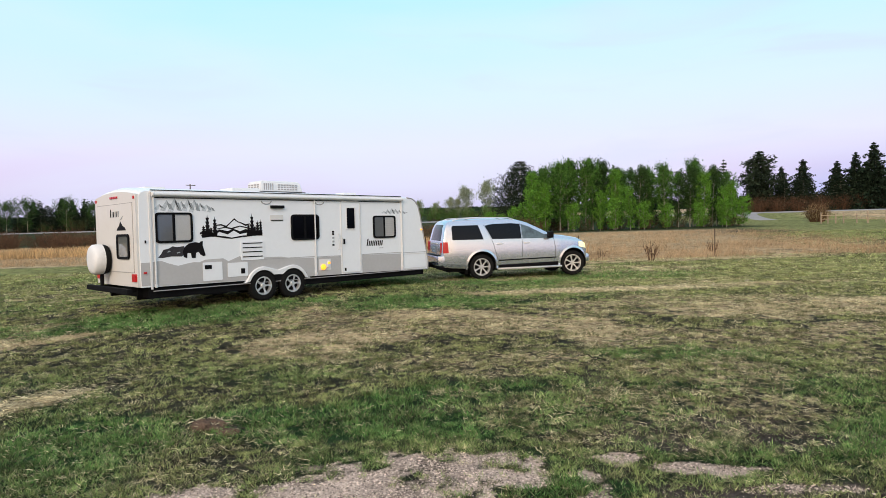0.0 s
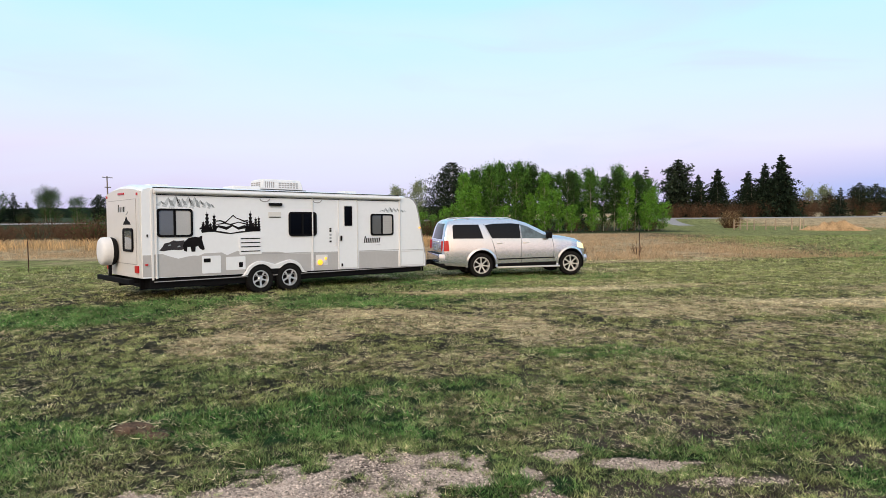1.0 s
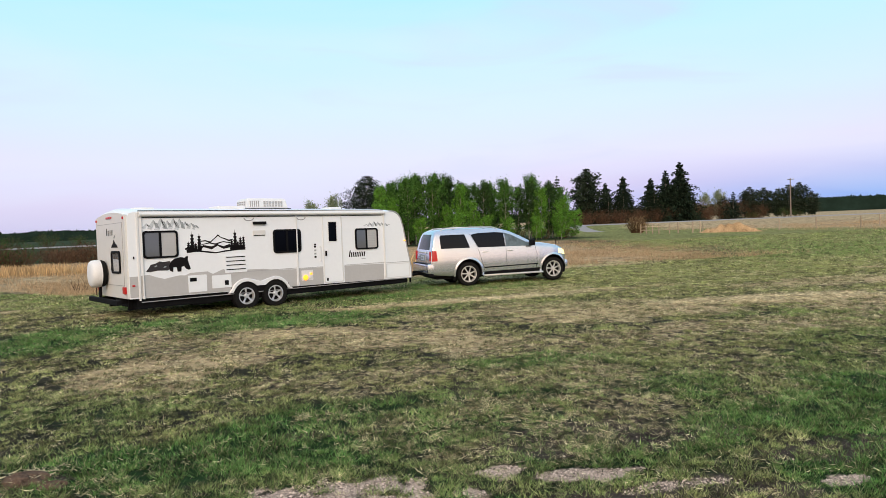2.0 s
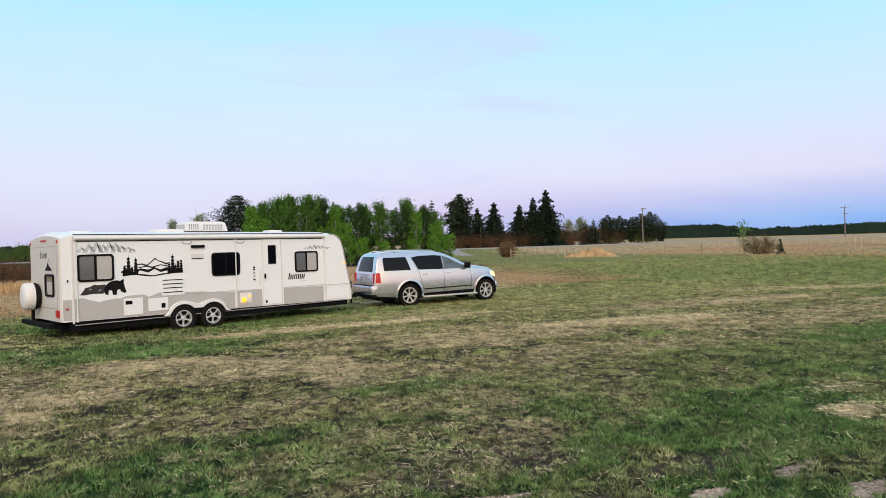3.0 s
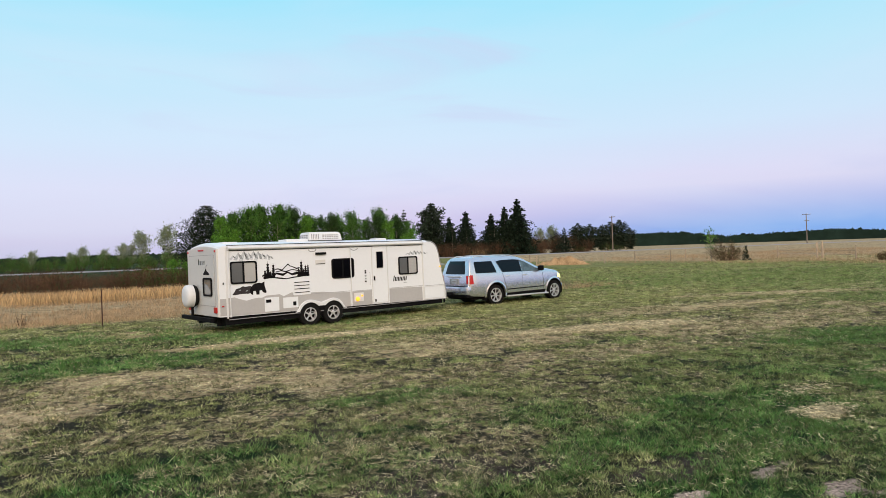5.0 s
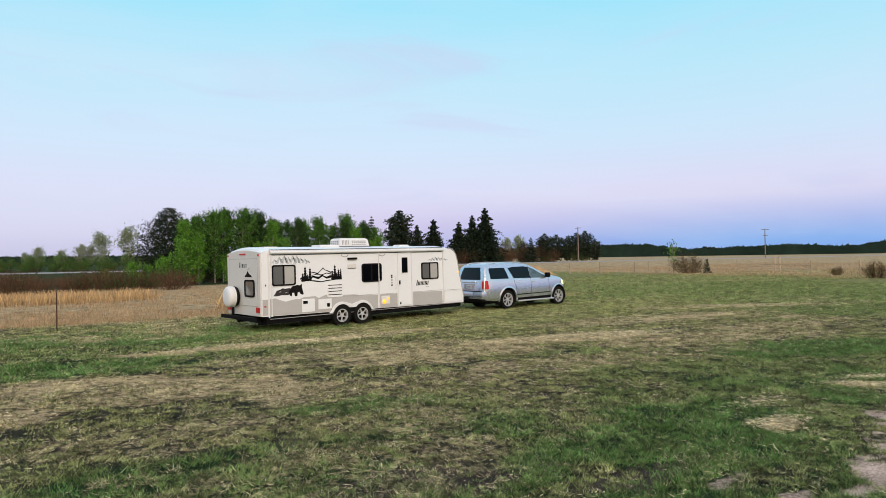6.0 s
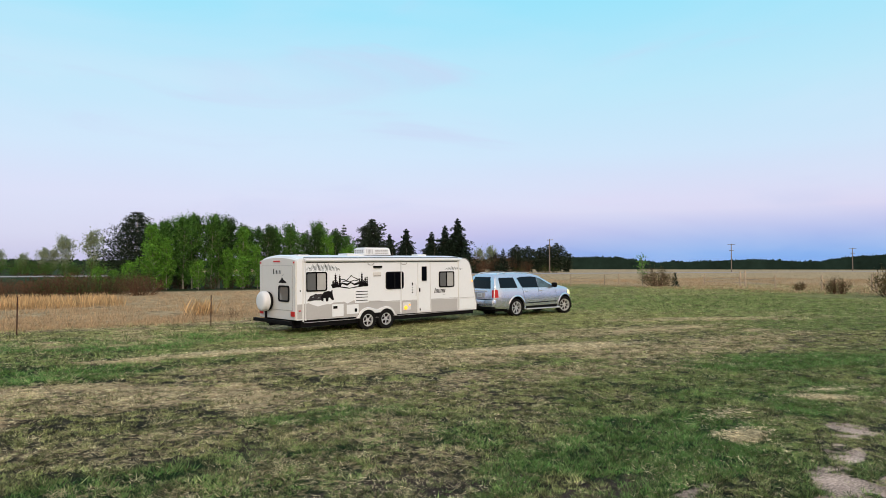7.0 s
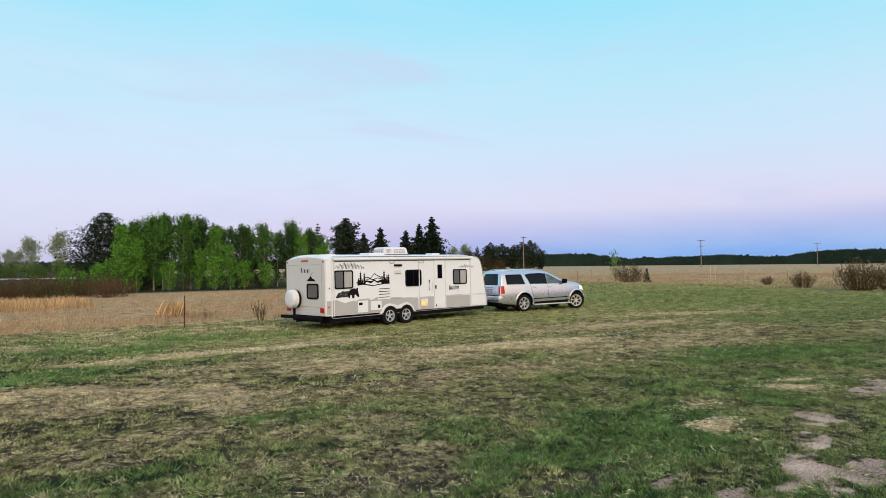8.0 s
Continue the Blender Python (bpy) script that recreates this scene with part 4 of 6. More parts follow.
def build_far_forest():
    """Low wooded horizon, far behind everything: ranks of spiky tops."""
    V, F = [], []
    for d, lift, seed in ((560, 0.0, 71), (590, 0.8, 72), (620, 1.5, 73), (650, 2.3, 74)):
        az = np.arange(-66, 111, 0.06)
        n = len(az)
        base = np.interp(az, [-66, -12, 30, 44, 48, 51, 54, 58, 62, 66, 72, 110], [5.2, 4.2, 5.5, 8.0, 7.5, 4.2, 4.0, 5.5, 3.6, 8.0, 9.5, 9.5])
        top = base + lift * 0.6 + 1.8 * lattice(az + 200, np.full(n, 3.0), 71, 2.3) + 2.0 * lattice(az + 200, np.full(n, 5.0), seed, 0.5) + np.where(rng.random(n) < 0.3, 1.0, 0.0) * rng.uniform(0.3, 1.7, n) + rng.uniform(0, 0.5, n)
        az = np.radians(az + rng.uniform(-0.015, 0.015, n))
        x, y = d * np.sin(az), d * np.cos(az)
        k = sum(len(p) for p in V)
        V.append(np.concatenate([np.stack([x, y, np.full(n, -1.0)], 1), np.stack([x, y, top], 1)]))
        i = np.arange(n - 1)
        F.append(k + np.stack([i, i + 1, i + 1 + n, i + n], 1))
    me = cloud("far_forest", np.concatenate(V), np.concatenate(F), "far_wood")
    tagged(new("far_forest", me), "low dark forest along the horizon", "forest", kind="stuff")


build_trees()
build_far_forest()


# ---- fences, poles, mound ----
def build_outdoor_things():
    def steel_post():
        thing = empty("fence_post", "thin rusty steel fence post in dry grass", "fence post", "fence posts along the dry field")
        bm = bmesh.new()
        box(bm, -0.018, 0.018, -0.003, 0.003, -0.1, 1.15)
        box(bm, -0.003, 0.003, -0.02, 0.0, -0.1, 1.15)
        part("post", bm, "rust", thing)
        bm = bmesh.new()
        for i in range(6):
            box(bm, -0.01, 0.01, -0.028, -0.02, 0.2 + 0.16 * i, 0.22 + 0.16 * i)
        part("studs", bm, "rust", thing)
        return thing

    p = steel_post()
    placed(p, [(5.2, 24.9, 0, 1.0), (-0.7, 24.9, 4, 1.05), (-6.8, 25.2, 10, 1.0), (-12.9, 25.5, 0, 1.02), (-19.0, 25.8, 0, 1.0), (11.4, 27.1, 15, 1.05)], "fence posts along the dry field")

    def wood_post(tall, r):
        thing = empty("wooden_post", "weathered wooden fence post in the pasture", "fence post")
        bm = bmesh.new()
        limb_mesh(bm, [Vector((0, 0, -0.2)), Vector((0.01, 0.01, tall * 0.5)), Vector((0, 0.02, tall))], r, r * 0.85, 8)
        part("post", bm, "wood", thing, smooth=True)
        return thing

    p = wood_post(1.35, 0.085)
    placed(p, [(70.0, 50.4, 0, 1.0), (67.2, 43.8, 30, 1.25), (67.5, 43.4, 30, 1.3), (63.0, 37.3, 9, 1.0), (62.1, 32.3, 60, 1.05), (63.0, 28.4, 80, 1.15), (65.6, 29.2, 10, 1.25), (65.1, 59.8, 0, 1.0), (59.4, 56.9, 20, 0.95), (54.1, 57.3, 70, 1.0), (64.2, 25.2, 70, 1.1)], "wooden posts of the pasture")
    p = wood_post(1.08, 0.07)
    placed(p, [(39.8, 68.0, 0, 1.1), (40.4, 67.8, 0, 1.0), (41.1, 67.6, 0, 1.1), (41.8, 67.4, 0, 1.05), (42.6, 66.5, 0, 1.0), (43.4, 66.0, 0, 1.15), (44.6, 65.0, 0, 1.2), (45.3, 64.6, 0, 1.2), (52.2, 60.4, 0, 1.15), (47.0, 66.5, 0, 1.0), (49.3, 63.5, 0, 1.0)], "wooden posts of the pasture")
    # rail along the posts
    rail = empty("fence_rail", "weathered wooden rails between the posts", "fence")
    for (x0, y0), (x1, y1) in (((39.8, 68.0), (45.3, 64.6)), ((54.1, 57.3), (59.4, 56.9)), ((63.0, 37.3), (67.2, 43.8)), ((67.5, 43.4), (70.0, 50.4))):
        for z in (0.45, 0.85):
            bm = bmesh.new()
            tube(bm, (x0, y0, float(height(x0, y0)) + z), (x1, y1, float(height(x1, y1)) + z), 0.035, 0.03, 6)
            part("rail", bm, "wood", rail)
    # power line
    pole = empty("power_pole", "tall wooden power pole with two crossarms beside the road", "power pole")
    bm = bmesh.new()
    limb_mesh(bm, [Vector((0, 0, -0.5)), Vector((0, 0, 4.2)), Vector((0, 0, 8.4))], 0.17, 0.1, 10)
    part("pole", bm, "pole_wood", pole, smooth=True)
    for z, w in ((8.15, 1.25), (6.4, 0.75)):
        bm = bmesh.new()
        box(bm, -w, w, -0.16, -0.05, z - 0.06, z + 0.06, 0.01)
        arm = part("crossarm", bm, "pole_wood", pole)
        for x in (-w + 0.1, -0.35, 0.35, w - 0.1):
            bm = bmesh.new()
            limb_mesh(bm, [Vector((x, -0.1, z + 0.05)), Vector((x, -0.1, z + 0.16)), Vector((x, -0.1, z + 0.24))], 0.045, 0.03, 8)
            part("insulator", bm, "trim", arm)
    spots = [(-47.5, 122, 70, 1.0), (33.5, 122, 60, 1.0), (109.0, 122, 80, 1.02), (184.6, 122, 90, 1.06), (260.5, 122, 90, 1.06), (336.0, 122, 90, 1.06), (-117.0, 122, 0, 1.0)]
    placed(pole, spots, "power poles along the road")
    # mound of earth and dead grass
    V, F = [], []
    n = 34
    for i in range(n):
        for j in range(16):
            u, v = i / (n - 1) * 2 - 1, j / 15 * 2 - 1
            x, y = 46.9 + 1.95 * u * 0.9 - v * 0.8, 61.6 - 1.6 * u + v * 1.2
            top = max(0, 1 - abs(u) ** 2.2) * max(0, 1 - v * v) * (0.75 + 0.6 * float(lattice(np.array(x), np.array(y), 81, 0.9)))
            V.append((x, y, float(height(x, y)) - 0.03 + 0.85 * top * (0.7 + 0.6 * float(lattice(np.array(x), np.array(y), 82, 0.35)))))
    F = [(i * 16 + j, (i + 1) * 16 + j, (i + 1) * 16 + j + 1, i * 16 + j + 1) for i in range(n - 1) for j in range(15)]
    me = cloud("earth_mound", V, F, "mound")
    me.shade_smooth()
    tagged(new("earth_mound", me), "low mound of dry grass and earth in the pasture", "mound")

    # torn sod lying on the lawn
    for cx, cy, r, h in ((-2.5, 6.55, 0.2, 0.075), (-2.22, 6.36, 0.12, 0.04)):
        bm = bmesh.new()
        rings = []
        for k in range(6):
            a = k / 5 * math.pi / 2
            rings.append([bm.verts.new((cx + r * math.cos(a) * math.cos(j * math.tau / 18) * w, cy + 0.75 * r * math.cos(a) * math.sin(j * math.tau / 18) * w, float(height(cx, cy)) - 0.015 + (h + 0.015) * math.sin(a) * w))
                          for j in range(18) for w in (0.75 + 0.5 * float(lattice(np.array(j * 0.9 + cx), np.array(k * 0.8 + cy), 83, 1.0)),)])
        for p, q in zip(rings, rings[1:]):
            for j in range(18):
                bm.faces.new((p[j], p[(j + 1) % 18], q[(j + 1) % 18], q[j]))
        tagged(part("turf_clod", bm, "clod"), "brown clod of torn sod on the lawn", "clod", "clods on the lawn")


build_outdoor_things()


# ---- wheels ----
def wheel(parent, x, y, z, r, w, rim_r, spokes, out, name="wheel"):
    """A wheel on its axle: tyre and alloy rim. out: -1 where the rim faces -y."""
    hub = new(name)
    hub.empty_display_size = 0.1
    hub.parent = parent
    hub.location = (x, y, z)
    h = w / 2
    bm = bmesh.new()
    lathe_y(bm, [(rim_r - 0.01, -h * 0.8), (rim_r + 0.02, -h * 0.95), (r - 0.05, -h), (r - 0.015, -h * 0.86), (r, -h * 0.6), (r, h * 0.6), (r - 0.015, h * 0.86), (r - 0.05, h), (rim_r + 0.02, h * 0.95), (rim_r - 0.01, h * 0.8)], 36)
    for k in range(36):
        a = k * math.tau / 36
        for s in (-0.33, 0.33):
            t = bmesh.new()
            box(t, -0.012, 0.012, (s - 0.25) * w, (s + 0.25) * w, r - 0.004, r + 0.006)
            bmesh.ops.rotate(t, cent=(0, 0, 0), matrix=Matrix.Rotation(a, 3, "Y"), verts=t.verts)
            me = bpy.data.meshes.new("tread")
            t.to_mesh(me)
            t.free()
            bm.from_mesh(me)
            bpy.data.meshes.remove(me)
    part("tyre", bm, "rubber", hub, smooth=True)
    bm = bmesh.new()
    f = out * h
    lathe_y(bm, [(rim_r, f * 0.82), (rim_r + 0.006, f * 0.9), (rim_r - 0.018, f * 0.9), (rim_r - 0.03, f * 0.55), (rim_r - 0.04, -f * 0.6)], 36)
    for k in range(spokes):
        t = bmesh.new()
        a = k * math.tau / spokes
        vs = []
        for rr, hw, yy in ((0.03, 0.024, f * 0.72), (rim_r * 0.55, 0.017, f * 0.74), (rim_r - 0.02, 0.03, f * 0.8)):
            vs.append([t.verts.new((rr, yy, -hw)), t.verts.new((rr, yy, hw)), t.verts.new((rr, yy - f * 0.28, hw)), t.verts.new((rr, yy - f * 0.28, -hw))])
        for p, q in zip(vs, vs[1:]):
            for i in range(4):
                t.faces.new((p[i], p[(i + 1) % 4], q[(i + 1) % 4], q[i]))
        t.faces.new(vs[0])
        t.faces.new(vs[-1][::-1])
        bmesh.ops.rotate(t, cent=(0, 0, 0), matrix=Matrix.Rotation(a, 3, "Y"), verts=t.verts)
        me = bpy.data.meshes.new("spoke")
        t.to_mesh(me)
        t.free()
        bm.from_mesh(me)
        bpy.data.meshes.remove(me)
    rings = lathe_y(bm, [(0.001, f * 0.86), (0.045, f * 0.86), (0.06, f * 0.74), (0.06, f * 0.3)], 16)
    part("rim", bm, "alloy", hub, "silver spoked alloy rim", smooth=True)
    bm = bmesh.new()
    rings = lathe_y(bm, [(0.001, f * 0.25), (rim_r - 0.04, f * 0.22)], 24)
    part("brake", bm, "steel", hub)
    return hub


# ---- travel trailer ----
# trailer space: x ahead from between the axles, y to the left from the near wall, z up from the ground
TW = 2.44
T_SIDE = [(-3.19, 0.55), (-3.20, 1.5), (-3.19, 2.44), (-3.15, 2.52), (-3.05, 2.56), (-1.0, 2.555), (1.5, 2.545), (4.25, 2.535), (4.45, 2.51), (4.58, 2.44), (4.68, 2.30),
          (4.76, 2.05), (4.88, 1.45), (5.0, 0.92), (5.04, 0.72), (5.03, 0.47)]


def build_trailer():
    T = empty("travel_trailer", "white travel trailer with grey skirt and wildlife decals on grass", "travel trailer")

    def P(name, bm, mat, label="", parent=None, smooth=False):
        return part(name, bm, mat, parent or T, label, smooth)

    # shell, its roof crowned across
    bm = bmesh.new()
    cols = []
    for k in range(13):
        u = k / 12
        y = TW * u
        e = min(u, 1 - u)
        crown = 0.11 * (1 - (2 * u - 1) ** 2)
        tuck = 0.02 if k in (0, 12) else 0.0
        cols.append([bm.verts.new((x + (tuck if x < -3 else -tuck if x > 4.3 else 0), y, z + (crown if z > 2.4 else 0) - (tuck if z > 2.4 else 0))) for x, z in T_SIDE])
    n = len(T_SIDE)
    for p, q in zip(cols, cols[1:]):
        for i in range(n):
            bm.faces.new((p[i], p[(i + 1) % n], q[(i + 1) % n], q[i]))
    bm.faces.new(cols[0])
    bm.faces.new(cols[-1][::-1])
    P("body", bm, "white", smooth=True)
    # grey lower panels with a mountain-shaped upper edge
    tops = [(-2.93, 1.07), (-2.75, 1.08), (-2.6, 1.02), (-2.4, 0.96), (-2.2, 1.0), (-2.05, 1.02), (-1.93, 1.01), (-1.8, 1.06), (-1.38, 1.07), (-1.25, 1.0), (-0.98, 1.1), (-0.75, 1.0), (-0.62, 1.02), (-0.3, 1.05), (0.1, 1.04), (0.4, 0.99), (1.05, 0.97)]
    def panel(x0, x1, top):
        b = bmesh.new()
        low = lambda x: 0.56 - 0.012 * (x + 3)
        slab(b, [(x0, low(x0))] + [(x1, low(x1))] + top[::-1], -0.005, 0.0)
        P("skirt_panel", b, "grey", "grey lower wall panel")
    panel(-2.93, 1.05, tops)
    panel(1.12, 1.88, [(1.12, 0.97), (1.88, 0.97)])
    panel(2.58, 3.97, [(2.58, 0.97), (3.97, 0.95)])
    bm = bmesh.new()
    slab(bm, [(-3.17, 0.58), (-2.99, 0.58), (-2.99, 1.06), (-3.17, 1.06)], -0.005, 0.0)
    P("skirt_panel", bm, "grey")
    # front storage hatch
    bm = bmesh.new()
    ring_slab(bm, rounded(4.06, 4.97, 0.5, 0.94, 0.03), rounded(4.085, 4.945, 0.525, 0.915, 0.02), -0.012, 0.0)
    P("hatch_frame", bm, "trim")
    bm = bmesh.new()
    slab(bm, rounded(4.09, 4.94, 0.53, 0.91, 0.02), -0.008, 0.0)
    P("storage_hatch", bm, "white")
    # corner mouldings, seams
    for x, w, z1 in ((-2.96, 0.022, 2.5), (4.02, 0.02, 2.5)):
        bm = bmesh.new()
        box(bm, x - w, x + w, -0.022, 0.0, 0.5, z1, 0.006)
        P("moulding", bm, "trim")
    for x0, x1, z in ((-0.95, 1.06, 1.0), (1.12, 1.88, 0.985), (2.58, 4.0, 0.985), (4.06, 5.0, 0.965)):
        bm = bmesh.new()
        box(bm, x0, x1, -0.008, 0.0, z - 0.006, z + 0.006)
        P("rub_rail", bm, "seam")
    bm = bmesh.new()
    box(bm, -2.93, 5.03, -0.016, 0.02, 0.452, 0.468)
    P("bottom_trim", bm, "seam")
    # front edge beading
    bm = bmesh.new()
    pts = [Vector((x, 0.0, z)) for x, z in T_SIDE[7:]]
    limb_mesh(bm, pts, 0.018, 0.018, 6)
    P("front_bead", bm, "seam")

    # windows
    def window(x0, x1, z0, z1, r, left, right, label):
        b = bmesh.new()
        ring_slab(b, rounded(x0, x1, z0, z1, r), rounded(x0 + 0.045, x1 - 0.045, z0 + 0.045, z1 - 0.045, r * 0.7), -0.03, 0.0)
        fr = P("window", b, "black", label)
        mid = (x0 + x1) / 2
        for a, c, m in ((x0 + 0.04, mid - 0.012, left), (mid + 0.012, x1 - 0.04, right)):
            b = bmesh.new()
            slab(b, rounded(a, c, z0 + 0.04, z1 - 0.04, 0.02), -0.012, -0.001)
            part("pane", b, m, fr)
        b = bmesh.new()
        box(b, mid - 0.035, mid + 0.02, -0.022, 0.0, z0 + 0.03, z1 - 0.03)
        part("mullion", b, "black", fr)
        return fr

    window(-2.86, -2.06, 1.455, 2.095, 0.075, "pane", "blind", "black-framed sliding window")
    window(0.40, 1.215, 1.425, 2.055, 0.09, "opaque", "opaque", "dark tinted window")
    w3 = window(2.98, 3.785, 1.41, 2.025, 0.075, "pane", "blind", "black-framed sliding window with a blind")
    bm = bmesh.new()
    for i in range(9):
        box(bm, 3.43, 3.72, -0.0145, -0.0125, 1.5 + 0.05 * i, 1.508 + 0.05 * i)
    part("blind_slats", bm, "seam", w3)
    # entry door
    bm = bmesh.new()
    ring_slab(bm, rounded(1.9, 2.54, 0.52, 2.4, 0.05), rounded(1.925, 2.515, 0.545, 2.375, 0.04), -0.022, 0.0)
    door = P("door", bm, "trim", "white entry door with a narrow dark window")
    bm = bmesh.new()
    slab(bm, rounded(1.93, 2.51, 0.55, 2.37, 0.04), -0.014, 0.0)
    part("leaf", bm, "white", door)
    bm = bmesh.new()
    ring_slab(bm, rounded(2.06, 2.37, 1.66, 2.25, 0.03), rounded(2.085, 2.345, 1.685, 2.225, 0.02), -0.028, -0.014)
    part("window_frame", bm, "trim", door)
    bm = bmesh.new()
    slab(bm, rounded(2.085, 2.345, 1.685, 2.225, 0.02), -0.02, -0.0145)
    part("window_pane", bm, "opaque", door)
    bm = bmesh.new()
    box(bm, 1.955, 2.0, -0.05, -0.014, 1.28, 1.42, 0.008)
    part("door_handle", bm, "black", door)
    for z in (0.75, 1.45, 2.15):
        bm = bmesh.new()
        tube(bm, (2.52, -0.03, z - 0.05), (2.52, -0.03, z + 0.05), 0.011, seg=8)
        part("hinge", bm, "alloy", door)
    bm = bmesh.new()
    box(bm, 1.98, 2.03, -0.03, -0.014, 0.58, 0.66, 0.006)
    part("door_catch", bm, "black", door)
    bm = bmesh.new()
    tube(bm, (1.8, -0.05, 1.15), (1.8, -0.05, 1.55), 0.009, seg=8)
    for z in (1.15, 1.55):
        tube(bm, (1.8, -0.05, z), (1.8, 0.0, z), 0.009, seg=8)
    P("grab_handle", bm, "trim")
    # awning rolled up under the roof edge, with its arms
    bm = bmesh.new()
    tube(bm, (-2.9, -0.055, 2.475), (4.0, -0.055, 2.475), 0.046, seg=16)
    aw = P("awning", bm, "vinyl", "white rolled-up awning along the roof", smooth=True)
    bm = bmesh.new()
    box(bm, -2.95, 4.02, -0.03, 0.0, 2.505, 2.55, 0.008)
    part("rail", bm, "trim", aw)
    bm = bmesh.new()
    box(bm, -2.93, 4.0, -0.034, 0.012, 2.552, 2.57)
    part("gutter", bm, "black", aw, "thin black rain gutter")
    # added black strip standing for the shade under the awning
    bm = bmesh.new()
    box(bm, -2.86, 3.96, -0.012, 0.0, 2.395, 2.415)
    part("shadow_strip", bm, "black", aw)
    for x in (-2.905, 4.0):
        bm = bmesh.new()
        tube(bm, (x - 0.02, -0.055, 2.475), (x + 0.02, -0.055, 2.475), 0.055, seg=16)
        part("end_cap", bm, "trim", aw)
    for x in (-2.88, 1.09, 4.02):
        bm = bmesh.new()
        box(bm, x - 0.014, x + 0.014, -0.04, -0.018, 0.56, 2.45, 0.006)
        part("arm", bm, "trim", aw)
        bm = bmesh.new()
        box(bm, x - 0.024, x + 0.024, -0.045, 0.0, 0.53, 0.60, 0.008)
        part("arm_foot", bm, "trim", aw)
    # rear cap: raised frame, hatch seam
    bm = bmesh.new()
    def rear_slab(b, outline, x0, x1):
        a = [b.verts.new((x0, y, z)) for y, z in outline]
        c = [b.verts.new((x1, y, z)) for y, z in outline]
        k = len(a)
        b.faces.new(a)
        b.faces.new(c[::-1])
        for i in range(k):
            b.faces.new((a[i], c[i], c[(i + 1) % k], a[(i + 1) % k]))
    arch = [(0.02, 0.56), (TW - 0.02, 0.56), (TW - 0.02, 2.47)] + [(TW * (1 - u), 2.47 + 0.1 * (1 - (2 * u - 1) ** 2)) for u in np.linspace(0.06, 0.94, 11)] + [(0.02, 2.47)]
    rear_slab(bm, arch, -3.225, -3.17)
    cap = P("rear_cap", bm, "cap", "cream moulded rear cap")
    bm = bmesh.new()
    outer = [(0.2, 0.86), (2.24, 0.86), (2.24, 2.3), (0.2, 2.3)]
    rear_slab(bm, outer, -3.236, -3.222)
    part("rear_panel", bm, "cap", cap)
    bm = bmesh.new()
    for a, b2, c, d in ((0.19, 2.25, 0.848, 0.858), (0.19, 2.25, 2.302, 2.312), (0.188, 0.2, 0.85, 2.31), (2.24, 2.252, 0.85, 2.31)):
        box(bm, -3.232, -3.222, a, b2, c, d)
    part("panel_seam", bm, "seam", cap)
    # rear window
    bm = bmesh.new()
    def rear_round(y0, y1, z0, z1, r):
        return rounded(y0, y1, z0, z1, r)
    o, i_ = rear_round(0.37, 1.06, 1.13, 1.66, 0.09), rear_round(0.42, 1.01, 1.18, 1.61, 0.06)
    k = len(o)
    v = [[bm.verts.new((x, y, z)) for y, z in pts] for pts, x in ((o, -3.27), (i_, -3.27), (i_, -3.236), (o, -3.236))]
    for a in range(k):
        b2 = (a + 1) % k
        for p, q in ((0, 1), (1, 2), (2, 3), (3, 0)):
            bm.faces.new((v[p][a], v[p][b2], v[q][b2], v[q][a]))
    rw = P("rear_window", bm, "black", "small black-framed rear window")
    bm = bmesh.new()
    rear_slab(bm, i_, -3.25, -3.236)
    part("pane", bm, "pane", rw)
    # lamps
    def lamp(name, x0, x1, y0, y1, z0, z1, mat="red", label=""):
        b = bmesh.new()
        box(b, x0, x1, y0, y1, z0, z1, 0.008)
        return P(name, b, mat, label)
    lamp("tail_lamp", -3.26, -3.224, 0.06, 0.27, 0.67, 0.83, "red", "red tail lamp")
    lamp("tail_lamp", -3.26, -3.224, 2.16, 2.37, 0.67, 0.83, "red", "red tail lamp")
    for y in (1.07, 1.22, 1.37):
        lamp("marker_lamp", -3.25, -3.222, y - 0.06, y + 0.06, 2.43, 2.475, "red", "small red marker lamp")
    for y in (0.1, 2.34):
        lamp("marker_lamp", -3.25, -3.222, y - 0.03, y + 0.03, 2.38, 2.44, "red")
    lamp("marker_lamp", -3.12, -3.06, -0.03, 0.0, 0.83, 0.87, "red")
    lamp("side_marker", 4.76, 4.82, -0.03, 0.0, 1.6, 1.64, "amber")
    # bumper
    bm = bmesh.new()
    box(bm, -3.46, -3.36, -0.02, 2.46, 0.43, 0.54, 0.012)
    for y in (0.5, 1.94):
        box(bm, -3.36, -3.0, y - 0.03, y + 0.03, 0.43, 0.54)
    P("bumper", bm, "steel", "black square-tube rear bumper")
    # spare wheel in its cover
    bm = bmesh.new()
    lathe_y(bm, [(0.001, -0.15), (0.2, -0.15), (0.29, -0.13), (0.325, -0.09), (0.335, -0.02), (0.33, 0.08)], 32)
    bmesh.ops.rotate(bm, cent=(0, 0, 0), matrix=Matrix.Rotation(radians(-90), 3, "Z"), verts=bm.verts)
    bmesh.ops.translate(bm, vec=(-3.45, 1.7, 1.12), verts=bm.verts)
    P("spare_cover", bm, "vinyl", "white spare tyre cover", smooth=True)
    bm = bmesh.new()
    lathe_y(bm, [(0.31, -0.1), (0.325, -0.06), (0.325, 0.04), (0.30, 0.09), (0.12, 0.09)], 32)
    bmesh.ops.rotate(bm, cent=(0, 0, 0), matrix=Matrix.Rotation(radians(-90), 3, "Z"), verts=bm.verts)
    bmesh.ops.translate(bm, vec=(-3.35, 1.7, 1.12), verts=bm.verts)
